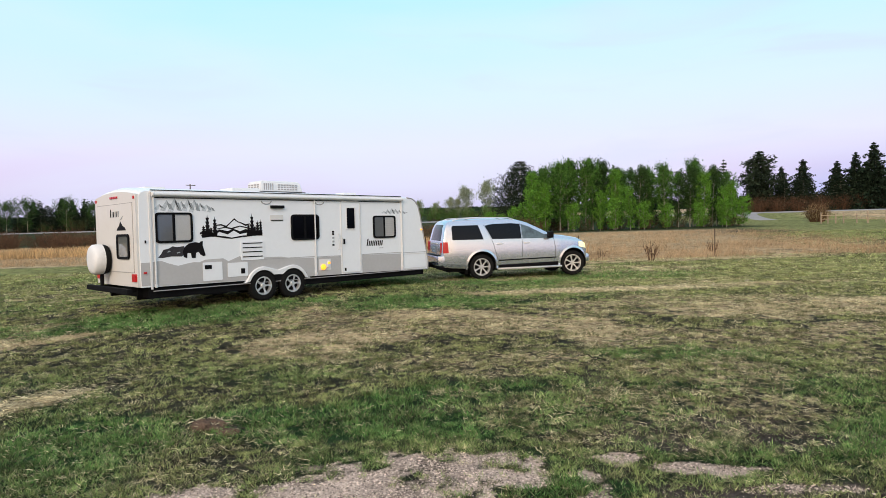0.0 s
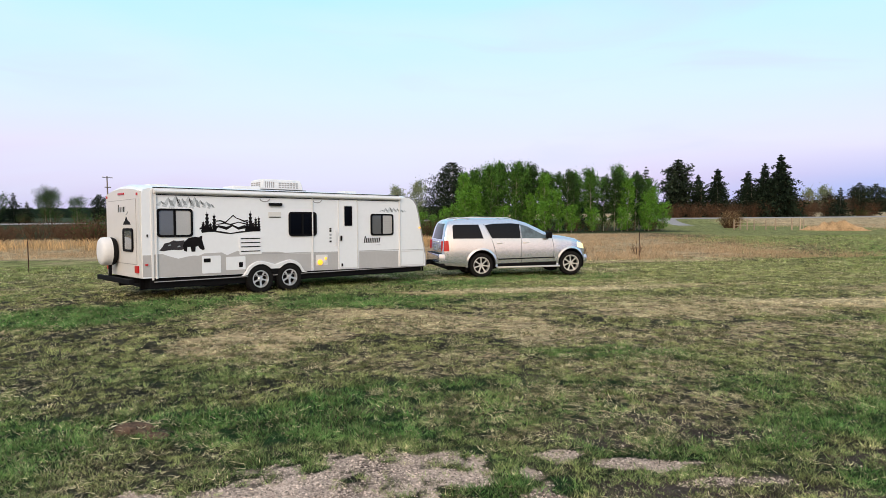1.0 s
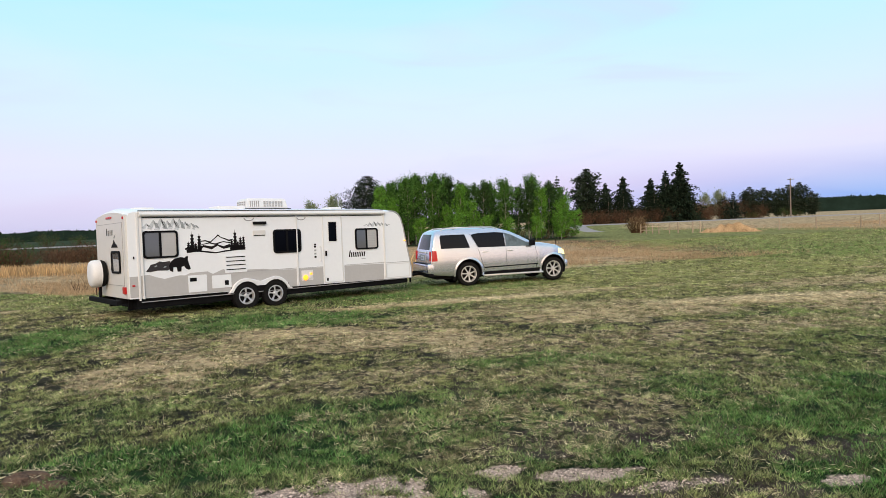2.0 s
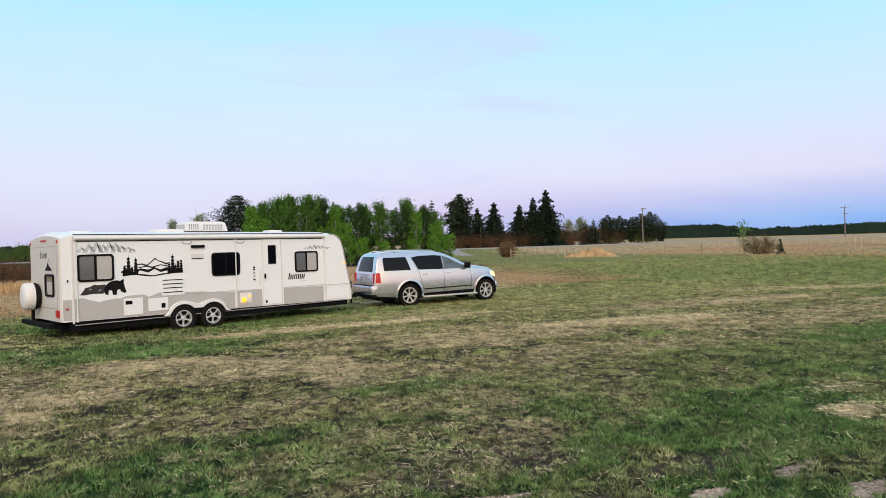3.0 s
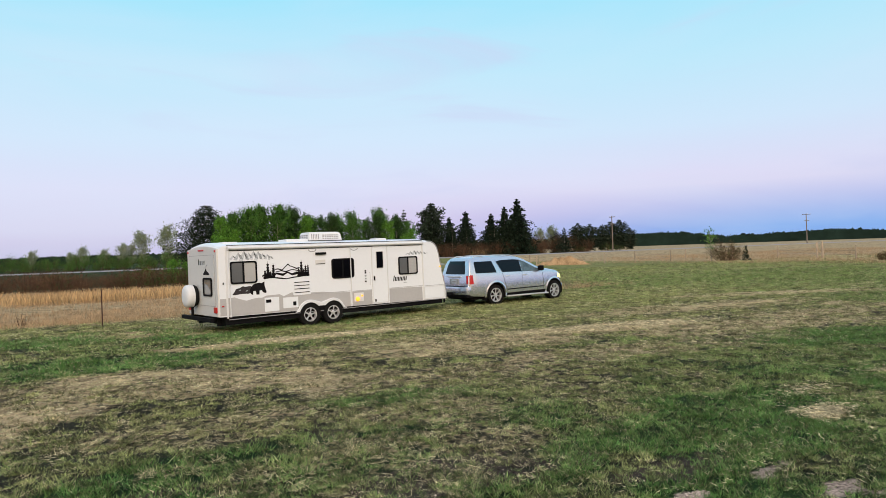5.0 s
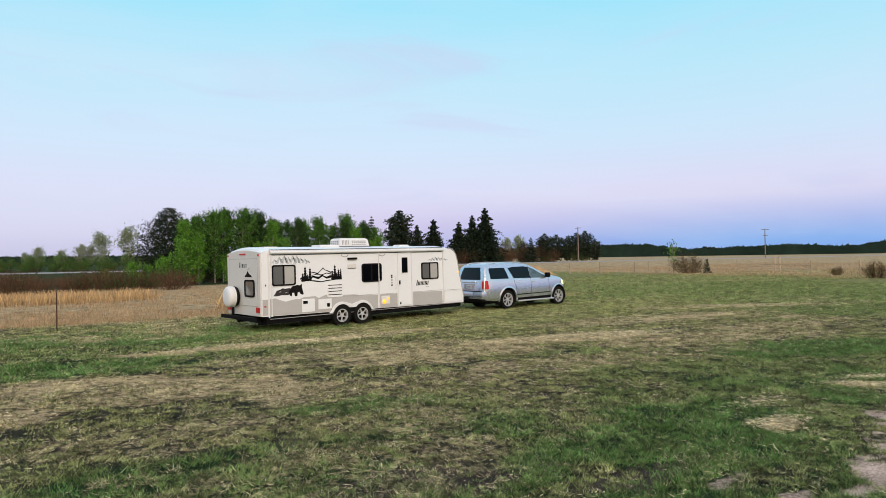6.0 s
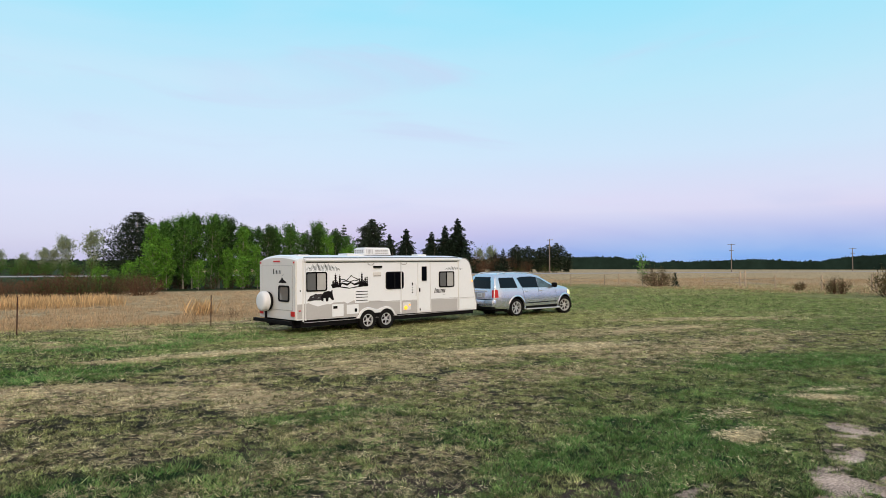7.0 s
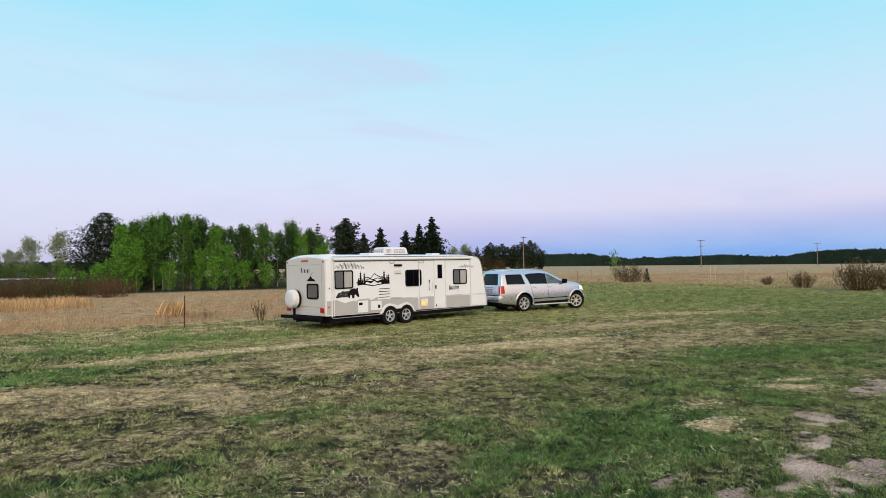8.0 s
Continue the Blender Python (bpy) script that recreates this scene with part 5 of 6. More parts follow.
    P("spare_tyre", bm, "rubber", smooth=True)
    bm = bmesh.new()
    box(bm, -3.4, -3.34, 1.66, 1.74, 0.5, 1.2)
    P("spare_carrier", bm, "steel")
    # roof things
    bm = bmesh.new()
    A0, A1 = [(0.12, 0.88), (1.36, 0.88), (1.36, 1.56), (0.12, 1.56)], [(0.2, 0.95), (1.24, 0.95), (1.24, 1.49), (0.2, 1.49)]
    lo = [bm.verts.new((x, y, 2.66)) for x, y in A0]
    mi = [bm.verts.new((x, y, 2.9)) for x, y in [(0.14, 0.9), (1.3, 0.9), (1.3, 1.54), (0.14, 1.54)]]
    hi = [bm.verts.new((x, y, 2.945)) for x, y in A1]
    for p, q in ((lo, mi), (mi, hi)):
        for a in range(4):
            bm.faces.new((p[a], p[(a + 1) % 4], q[(a + 1) % 4], q[a]))
    bm.faces.new(hi)
    bm.faces.new(lo[::-1])
    bmesh.ops.bevel(bm, geom=bm.edges[:], offset=0.018, segments=2, affect="EDGES")
    ac = P("air_conditioner", bm, "vinyl", "white rooftop air conditioner with louvres")
    for r in range(3):
        for c in range(7):
            bm = bmesh.new()
            box(bm, 0.62 + 0.085 * c, 0.675 + 0.085 * c, 0.878, 0.9, 2.715 + 0.055 * r, 2.745 + 0.055 * r)
            part("louvre", bm, "seam", ac)
    for c in range(5):
        bm = bmesh.new()
        box(bm, 0.22 + 0.06 * c, 0.24 + 0.06 * c, 0.878, 0.9, 2.71, 2.87)
        part("louvre", bm, "seam", ac)
    for r in range(3):
        for c in range(4):
            bm = bmesh.new()
            box(bm, 0.118, 0.136, 0.98 + 0.14 * c, 1.06 + 0.14 * c, 2.715 + 0.055 * r, 2.745 + 0.055 * r)
            part("louvre", bm, "seam", ac)
    bm = bmesh.new()
    box(bm, 0.06, 1.42, 0.84, 1.6, 2.6, 2.665, 0.01)
    part("base", bm, "black", ac)
    for x0, x1, y0, y1, z in ((-0.75, 0.0, 0.7, 1.3, 2.72), (2.7, 3.15, 0.9, 1.3, 2.7), (-2.85, -2.4, 0.5, 0.9, 2.67)):
        bm = bmesh.new()
        box(bm, x0, x1, y0, y1, 2.56, z, 0.03)
        P("roof_vent", bm, "vinyl", "low white roof vent cover")
    # fridge vent, water heater, hatches, lights
    bm = bmesh.new()
    slab(bm, rounded(-0.94, -0.36, 1.0, 1.44, 0.02), -0.014, 0.0)
    vent = P("fridge_vent", bm, "white", "white louvred refrigerator vent")
    for z in (1.08, 1.19, 1.29, 1.39):
        bm = bmesh.new()
        box(bm, -0.9, -0.4, -0.022, -0.014, z - 0.011, z + 0.011)
        part("slat_gap", bm, "black", vent)
    for x0, x1, z0, z1, lx0, lx1, lz0, lz1 in ((-1.86, -1.41, 0.59, 1.0, -1.82, -1.66, 0.85, 0.94), (-1.28, -0.79, 0.64, 0.96, -0.96, -0.86, 0.7, 0.82)):
        bm = bmesh.new()
        slab(bm, rounded(x0, x1, z0, z1, 0.02), -0.016, 0.0)
        h = P("service_hatch", bm, "white", "white service hatch with a small dark vent")
        bm = bmesh.new()
        slab(bm, rounded(lx0, lx1, lz0, lz1, 0.012), -0.022, -0.016)
        part("grille", bm, "black", h)
    lamp("vent_hood", -0.15, 0.2, -0.07, 0.0, 2.2, 2.27, "black", "black range hood vent")
    bm = bmesh.new()
    slab(bm, rounded(-0.16, 0.19, 1.9, 2.04, 0.015), -0.012, 0.0)
    lp = P("light_plate", bm, "cap", "cream plate of an outside lamp")
    bm = bmesh.new()
    box(bm, -0.14, 0.17, -0.018, -0.012, 1.905, 1.925)
    part("lip", bm, "black", lp)
    bm = bmesh.new()
    slab(bm, rounded(1.19, 1.55, 0.64, 0.92, 0.02), -0.01, 0.0)
    pl = P("porch_plate", bm, "trim", "outlet plate with a lit amber lamp")
    bm = bmesh.new()
    lathe_y(bm, [(0.001, -0.06), (0.05, -0.055), (0.075, -0.02), (0.075, 0.0)], 20)
    bmesh.ops.translate(bm, vec=(1.31, -0.01, 0.72), verts=bm.verts)
    part("amber_lamp", bm, "amber", pl, "lit amber lamp")
    bm = bmesh.new()
    box(bm, 1.43, 1.52, -0.03, -0.01, 0.7, 0.86, 0.008)
    part("outlet_cover", bm, "vinyl", pl)
    bm = bmesh.new()
    box(bm, 1.44, 1.51, -0.042, -0.03, 0.79, 0.85, 0.006)
    part("small_lamp", bm, "amber", pl)
    for z in (1.27, 1.36, 1.45, 1.55, 1.61):
        lamp("decal_dot", 1.62, 1.68, -0.006, 0.0, z - 0.024, z + 0.024, "decal" if z > 1.5 or z < 1.3 else "decal_grey")
    lamp("outside_lock", -3.08, -3.05, -0.02, 0.0, 1.46, 1.52, "black")
    # grey arcs of trim under the roof
    for x in (-0.25, 1.25):
        bm = bmesh.new()
        pts = [Vector((x + 0.13 * math.cos(a), -0.006, 2.37 + 0.07 * math.sin(a))) for a in np.linspace(math.pi, math.tau, 8)]
        limb_mesh(bm, pts, 0.012, 0.012, 5)
        P("hose_loop", bm, "seam")

    # decals
    def plate(outline, mat, name="decal", label="", d=0.004):
        b = bmesh.new()
        slab(b, outline, -d, 0.0)
        return P(name, b, mat, label)

    plate([(-2.25, 1.35), (-2.16, 1.425), (-2.01, 1.455), (-1.92, 1.435), (-1.885, 1.465), (-1.84, 1.475), (-1.845, 1.375), (-1.82, 1.28), (-1.785, 1.16), (-1.83, 1.14), (-1.9, 1.175), (-1.94, 1.24), (-2.0, 1.22), (-2.01, 1.11), (-2.095, 1.11),
           (-2.115, 1.22), (-2.19, 1.22), (-2.2, 1.11), (-2.27, 1.14), (-2.29, 1.26)], "decal", "bear_decal", "black walking bear decal", 0.006)
    plate([(-2.815, 1.15), (-2.74, 1.24), (-2.70, 1.31), (-2.585, 1.335), (-2.5, 1.38), (-2.42, 1.36), (-2.26, 1.375), (-2.24, 1.2), (-2.32, 1.155), (-2.54, 1.165), (-2.72, 1.14)], "rock", "rock_decal", "dark brown rock decal", 0.004)
    for x, z, w in ((-2.62, 1.25, 0.07), (-2.42, 1.22, 0.08)):
        plate([(x, z), (x + w, z + 0.02), (x + w * 0.7, z + 0.04), (x + w * 0.2, z + 0.03)], "decal_grey", "rock_facet", d=0.006)

    def spruce_decal(x, z, h, w):
        pts = [(x, z + h)]
        for s in (1, -1):
            side = []
            for k in range(1, 7):
                u = k / 6
                side += [(x + s * w * u * 0.5, z + h * (1 - u) + 0.012), (x + s * w * (0.3 + 0.7 * u) * 0.5 + s * 0.02, z + h * (1 - u))]
            pts = pts + side if s == 1 else pts + side[::-1]
        plate(pts, "decal", "tree_decal")
    for x, h, w in ((-1.72, 0.5, 0.10), (-1.81, 0.26, 0.09), (-1.55, 0.45, 0.09), (-1.64, 0.22, 0.09), (-0.64, 0.52, 0.10), (-0.73, 0.28, 0.09), (-0.5, 0.36, 0.09), (-0.42, 0.38, 0.07), (-0.57, 0.24, 0.08)):
        spruce_decal(x, 1.56, h, w)

    def ridge(pts, th, mat, d=0.004):
        up = [(x, z) for x, z in pts]
        dn = [(x, z - th * (0.6 + 0.8 * ((i * 7) % 5) / 5)) for i, (x, z) in enumerate(pts)]
        plate(up + dn[::-1], mat, "ridge_decal", d=d)
    ridge([(-1.9, 1.66), (-1.75, 1.7), (-1.6, 1.64), (-1.45, 1.72), (-1.25, 1.68), (-1.1, 1.73), (-0.95, 1.67), (-0.8, 1.72), (-0.6, 1.66), (-0.4, 1.68)], 0.07, "decal")
    ridge([(-1.55, 1.82), (-1.4, 1.84), (-1.28, 1.8), (-1.18, 1.88), (-1.08, 1.97), (-1.0, 1.9), (-0.9, 1.87), (-0.8, 1.83), (-0.7, 1.85)], 0.035, "decal")
    ridge([(-1.5, 1.74), (-1.3, 1.78), (-1.15, 1.75), (-0.95, 1.8), (-0.75, 1.76)], 0.03, "decal")
    ridge([(-1.85, 1.56), (-1.6, 1.6), (-1.3, 1.56), (-1.15, 1.53), (-0.9, 1.57), (-0.6, 1.58), (-0.4, 1.6)], 0.035, "decal")
    # pale mountain ranges under the roof edge: sunlit and shaded facets
    def mountains(x0, z0, w, h, peaks):
        for k, (u, v, half) in enumerate(peaks):
            x, z, b = x0 + w * u, z0 + h * v, w * half
            foot = z0 - h * (0.12 + 0.1 * (k % 3))
            plate([(x - b, foot + h * 0.1), (x - b * 0.45, z - h * v * 0.5), (x, z), (x + b * 0.1, z - h * v * 0.55), (x - b * 0.25, foot)], "decal_pale", "mountain_decal", "pale grey mountain decal", d=0.004 + 0.0004 * k)
            plate([(x, z), (x + b * 0.4, z - h * v * 0.42), (x + b * 0.55, z - h * v * 0.4), (x + b, foot + h * 0.12), (x + b * 0.35, foot + h * 0.2), (x + b * 0.12, z - h * v * 0.5)], "decal_grey", "peak_decal", d=0.0045 + 0.0004 * k)
            plate([(x + b * 0.08, z - h * v * 0.18), (x + b * 0.3, z - h * v * 0.5), (x + b * 0.62, foot + h * 0.25), (x + b * 0.25, z - h * v * 0.62), (x + b * 0.12, z - h * v * 0.45)], "decal" if k % 2 == 0 else "decal_grey", "crag_decal", d=0.0095)
    mountains(-2.86, 2.17, 1.3, 0.23, [(0.08, 0.45, 0.09), (0.2, 0.8, 0.11), (0.33, 1.0, 0.12), (0.44, 0.75, 0.09), (0.55, 0.95, 0.11), (0.66, 0.9, 0.1), (0.76, 0.6, 0.09), (0.87, 0.45, 0.09), (0.95, 0.2, 0.07)])
    mountains(3.28, 2.1, 0.98, 0.13, [(0.1, 0.35, 0.1), (0.24, 0.75, 0.11), (0.4, 1.0, 0.12), (0.54, 0.85, 0.11), (0.68, 0.7, 0.1), (0.82, 0.5, 0.1), (0.94, 0.25, 0.08)])
    # brand lettering as slanted plain bars
    def marks(x, z, h, w, n, put):
        for i in range(n):
            x0 = x + i * w * 1.6
            hh = h * (1.35 if i == 0 else 1.0)
            put([(x0, z), (x0 + w, z + 0.01), (x0 + w + hh * 0.2, z + hh + 0.01), (x0 + hh * 0.2, z + hh)])
    marks(2.74, 1.2, 0.14, 0.04, 9, lambda o: plate(o, "decal", "lettering_bar"))
    plate([(3.18, 1.13), (3.32, 1.13), (3.32, 1.145), (3.18, 1.145)], "decal_grey", "lettering_bar")
    def rear_plate(outline, mat, name):
        b = bmesh.new()
        rear_slab(b, outline, -3.242, -3.2365)
        P(name, b, mat)
    for i in range(6):
        y = 1.45 - i * 0.095
        hh = 0.17 if i == 0 else 0.12
        rear_plate([(y, 2.03), (y - 0.045, 2.035), (y - 0.07, 2.035 + hh), (y - 0.025, 2.03 + hh)], "decal_grey" if i % 2 else "decal", "lettering_bar")
    rear_plate([(1.08, 1.74), (0.55, 1.74), (0.62, 1.8), (0.75, 1.84), (0.85, 1.93), (0.95, 1.83), (1.02, 1.8)], "decal", "peak_decal")
    rear_plate([(0.9, 1.96), (0.8, 1.97), (0.7, 2.05), (0.82, 1.99)], "decal_grey", "peak_decal")

    # fenders over the twin wheels
    bm = bmesh.new()
    outer, inner = [], []
    for u in np.linspace(-1, 1, 41):
        x = 0.80 * u
        arch = 0.385 + math.sqrt(max(0.012, 0.365 ** 2 - (abs(x) - 0.40) ** 2))
        inner.append((x, max(arch, 0.625) if abs(x) < 0.3 else arch))
        xo = 0.90 * u
        top = 0.385 + math.sqrt(max(0.014, 0.45 ** 2 - max(0.0, abs(xo) - 0.40) ** 2)) if abs(xo) > 0.40 else 0.835 - 0.1 * (1 - abs(xo) / 0.40) ** 1.3
        outer.append((xo, max(0.47, top)))
    for y0, y1 in ((-0.05, 0.0),):
        a = [bm.verts.new((x, y1, z)) for x, z in outer]
        b2 = [bm.verts.new((x * 0.985, y0, z - 0.02)) for x, z in outer]
        c = [bm.verts.new((x, y0, z)) for x, z in inner]
        d = [bm.verts.new((x, y1, z)) for x, z in inner]
        for i in range(len(outer) - 1):
            for p, q in ((a, b2), (b2, c), (c, d)):
                bm.faces.new((p[i], p[i + 1], q[i + 1], q[i]))
    P("fender_skirt", bm, "vinyl", "white double wheel fender", smooth=True)
    # wheel wells and chassis
    bm = bmesh.new()
    well = [(-0.82, 0.45), (-0.8, 0.62), (-0.6, 0.72), (-0.40, 0.76), (-0.1, 0.72), (0.1, 0.72), (0.40, 0.76), (0.6, 0.72), (0.8, 0.62), (0.82, 0.45)]
    slab(bm, well, -0.007, -0.001)
    P("wheel_well", bm, "steel")
    for y in (0.45, 1.99):
        bm = bmesh.new()
        box(bm, -3.1, 4.95, y - 0.04, y + 0.04, 0.27, 0.55)
        P("chassis_rail", bm, "steel")
    bm = bmesh.new()
    box(bm, -3.0, 4.9, 0.06, TW - 0.06, 0.31, 0.56)
    P("underbelly", bm, "steel")
    for x in (-0.40, 0.40):
        bm = bmesh.new()
        tube(bm, (x, 0.2, 0.38), (x, 2.24, 0.38), 0.045, seg=10)
        P("axle", bm, "steel")
    for x in (-2.7, 4.3):
        for y in (0.35, 2.09):
            bm = bmesh.new()
            box(bm, x - 0.25, x + 0.25, y - 0.05, y + 0.05, 0.3, 0.42, 0.02)
            P("stabiliser", bm, "steel")
    for x0, x1, z0 in ((-1.75, -1.25, 0.27), (2.0, 2.5, 0.36)):
        bm = bmesh.new()
        box(bm, x0, x1, 0.08, 0.5, z0, 0.46, 0.02)
        P("holding_tank" if x0 < 0 else "folded_step", bm, "steel")
    # tongue
    bm = bmesh.new()
    for s in (-1, 1):
        tube(bm, (4.6, 1.22 + s * 0.6, 0.46), (6.2, 1.22 + s * 0.06, 0.46), 0.05, seg=4)
    P("tongue", bm, "steel", "black A-frame hitch tongue")
    bm = bmesh.new()
    box(bm, 6.1, 6.38, 1.15, 1.29, 0.44, 0.56, 0.02)
    P("coupler", bm, "steel")
    bm = bmesh.new()
    tube(bm, (5.95, 1.22, 0.2), (5.95, 1.22, 0.95), 0.035, seg=10)
    P("tongue_jack", bm, "steel")
    for y in (1.02, 1.42):
        bm = bmesh.new()
        prof = [(0.001, 0.0), (0.13, 0.02), (0.15, 0.08), (0.15, 0.36), (0.11, 0.44), (0.04, 0.47), (0.04, 0.52), (0.001, 0.52)]
        lathe_y(bm, prof, 18)
        bmesh.ops.rotate(bm, cent=(0, 0, 0), matrix=Matrix.Rotation(radians(90), 3, "X"), verts=bm.verts)
        bmesh.ops.translate(bm, vec=(5.35, y, 0.5), verts=bm.verts)
        P("gas_bottle", bm, "vinyl", "white gas bottle", smooth=True)
    wheels = []
    for y, out in ((0.068, -1), (TW - 0.068, 1)):
        for x in (-0.40, 0.40):
            wheels.append(wheel(T, x, y, 0.38, 0.35, 0.21, 0.21, 5, out))
    return T, wheels


# ---- sport utility vehicle ----
# its space: x ahead from the rear axle, y to the left from the near side, z up from the ground
SC = 0.985


def lerp_table(t, x):
    return float(np.interp(x, [a for a, _ in t], [b for _, b in t]))


S_TOP = [(-1.30, 0.80), (-1.27, 1.18), (-1.235, 1.30), (-1.16, 1.62), (-1.09, 1.78), (-0.98, 1.855), (-0.5, 1.895), (0.2, 1.90), (0.9, 1.885), (1.3, 1.845), (1.6, 1.755), (2.0, 1.56), (2.36, 1.37),
         (2.55, 1.315), (2.9, 1.285), (3.3, 1.21), (3.5, 1.12), (3.62, 1.02), (3.70, 0.88), (3.75, 0.62)]
S_LOW = [(-1.30, 0.52), (-1.2, 0.42), (-0.6, 0.36), (0.0, 0.33), (3.0, 0.33), (3.5, 0.36), (3.75, 0.45)]
S_PLAN = [(-1.30, 0.90), (-1.2, 0.955), (-0.9, 0.985), (0.0, 1.0), (2.6, 1.0), (3.2, 0.965), (3.5, 0.89), (3.68, 0.77), (3.75, 0.66)]
S_SECT = [(0.30, 0.93), (0.42, 0.965), (0.60, 0.985), (0.80, 0.99), (1.0, 0.98), (1.15, 0.965), (1.26, 0.945), (1.45, 0.885), (1.65, 0.81), (1.80, 0.74), (1.92, 0.66)]


def side(x, z):
    """Half the width at a place of the flank."""
    return lerp_table(S_SECT, z) * lerp_table(S_PLAN, x)


def build_suv():
    S = empty("suv", "silver sport utility vehicle towing the trailer on grass", "suv")
    yc = SC

    def P(name, bm, mat, label="", parent=None, smooth=True):
        return part(name, bm, mat, parent or S, label, smooth)

    xs = sorted({a for a, _ in S_TOP} | set(np.linspace(-1.2, 3.7, 60).round(3)))
    prof = [0, 0.04, 0.1, 0.18, 0.28, 0.38, 0.48, 0.58, 0.68, 0.78, 0.87, 0.94, 0.98, 1.0]
    bm = bmesh.new()
    rings = []
    for x in xs:
        zt, zb = lerp_table(S_TOP, x), lerp_table(S_LOW, x)
        ring = []
        for s in prof:
            z = zb + (zt - zb) * s
            y = side(x, z) - (0.03 if s == 0 else 0.0) - (0.025 if s == 0.98 else 0.08 if s == 1.0 else 0.006 if s == 0.94 else 0)
            ring.append((y, z))
        ring += [(ring[-1][0] * 0.55, zt + 0.022), (0.0, zt + 0.032)]
        full = ring + [(-y, z) for y, z in ring[-2::-1]]
        rings.append([bm.verts.new((x, yc + y, z)) for y, z in full])
    for p, q in zip(rings, rings[1:]):
        m = len(p)
        for i in range(m):
            bm.faces.new((p[i], p[(i + 1) % m], q[(i + 1) % m], q[i]))
    bm.faces.new(rings[0])
    bm.faces.new(rings[-1][::-1])
    body = P("body", bm, "silver", "silver painted body")
    # wheel arches cut out of the body
    cm = bmesh.new()
    for x in (0.0, 3.13):
        for y in (0.0, 2 * SC):
            tube(cm, (x, y - 0.36, 0.42), (x, y + 0.36, 0.42), 0.465, seg=36)
    me = bpy.data.meshes.new("arch_cut")
    bmesh.ops.recalc_face_normals(cm, faces=cm.faces[:])
    cm.to_mesh(me)
    cm.free()
    cut = bpy.data.objects.new("arch_cut", me)
    scene.collection.objects.link(cut)
    mod = body.modifiers.new("arches", "BOOLEAN")
    mod.operation, mod.object, mod.solver = "DIFFERENCE", cut, "EXACT"
    bpy.context.view_layer.update()
    dg = bpy.context.evaluated_depsgraph_get()
    shaped = bpy.data.meshes.new_from_object(body.evaluated_get(dg))
    body.modifiers.clear()
    body.data = shaped
    bpy.data.objects.remove(cut)
    body.data.set_sharp_from_angle(angle=radians(35))
    # wells
    for x in (0.0, 3.13):
        for y0, y1 in ((0.06, 0.34), (2 * SC - 0.34, 2 * SC - 0.06)):
            bm = bmesh.new()
            a0 = [(x + 0.462 * math.cos(a), 0.42 + 0.462 * math.sin(a)) for a in np.linspace(-0.35, math.pi + 0.35, 20)]
            v0 = [bm.verts.new((p, y0, q)) for p, q in a0]
            v1 = [bm.verts.new((p, y1, q)) for p, q in a0]
            for i in range(19):
                bm.faces.new((v0[i], v0[i + 1], v1[i + 1], v1[i]))
            bm.faces.new(v1 if y0 < 1 else v0)
            P("wheel_well", bm, "steel")
    # flared arch lips
    for x in (0.0, 3.13):
        for sgn in (-1, 1):
            bm = bmesh.new()
            pa, pb, pc = [], [], []
            for a in np.linspace(-0.18, math.pi + 0.18, 26):
                for lst, r, out in ((pa, 0.462, 0.0), (pb, 0.475, 0.022), (pc, 0.54, 0.004)):
                    px, pz = x + r * math.cos(a), 0.42 + r * math.sin(a)
                    lst.append(bm.verts.new((px, yc + sgn * (side(px, max(0.3, pz)) + out), pz)))
            for i in range(25):
                bm.faces.new((pa[i], pa[i + 1], pb[i + 1], pb[i]))
                bm.faces.new((pb[i], pb[i + 1], pc[i + 1], pc[i]))
            P("arch_lip", bm, "silver")

    def skin(bm, outline_low, outline_high, sgn, out=0.006, n=8):
        """A patch on the flank between two lines of (x, z)."""
        rows = []
        for k in range(n + 1):
            v = k / n
            row = []
            for (xa, za), (xb, zb) in zip(outline_low, outline_high):
                x, z = xa + (xb - xa) * v, za + (zb - za) * v
                row.append(bm.verts.new((x, yc + sgn * (side(x, z) + out), z)))
            rows.append(row)
        for p, q in zip(rows, rows[1:]):
            for i in range(len(p) - 1):
                bm.faces.new((p[i], p[i + 1], q[i + 1], q[i]))
        return bm

    def lines(low, high, n=14):
        """Two polylines resampled to n points each."""
        out = []
        for pts in (low, high):
            d = [0]
            for a, b in zip(pts, pts[1:]):
                d.append(d[-1] + math.hypot(b[0] - a[0], b[1] - a[1]))
            u = np.linspace(0, d[-1], n)
            out.append(list(zip(np.interp(u, d, [p[0] for p in pts]), np.interp(u, d, [p[1] for p in pts]))))
        return out

    for sgn in (-1, 1):
        tag = "dark tinted side window"
        for low, high in (([(-0.94, 1.275), (0.07, 1.265)], [(-0.93, 1.66), (-0.89, 1.715), (-0.06, 1.715)]),
                          ([(0.36, 1.265), (1.34, 1.25)], [(0.16, 1.69), (0.4, 1.735), (1.05, 1.745), (1.34, 1.715)]),
                          ([(1.38, 1.25), (2.36, 1.235)], [(1.38, 1.71), (1.62, 1.63), (1.98, 1.44), (2.34, 1.255)])):
            bm = bmesh.new()
            skin(bm, *lines(low, high), sgn)
            front = low[0][0] > 1
            P("side_window", bm, "clear" if front else "tint", "front side window with pale sky painted in" if front else tag)
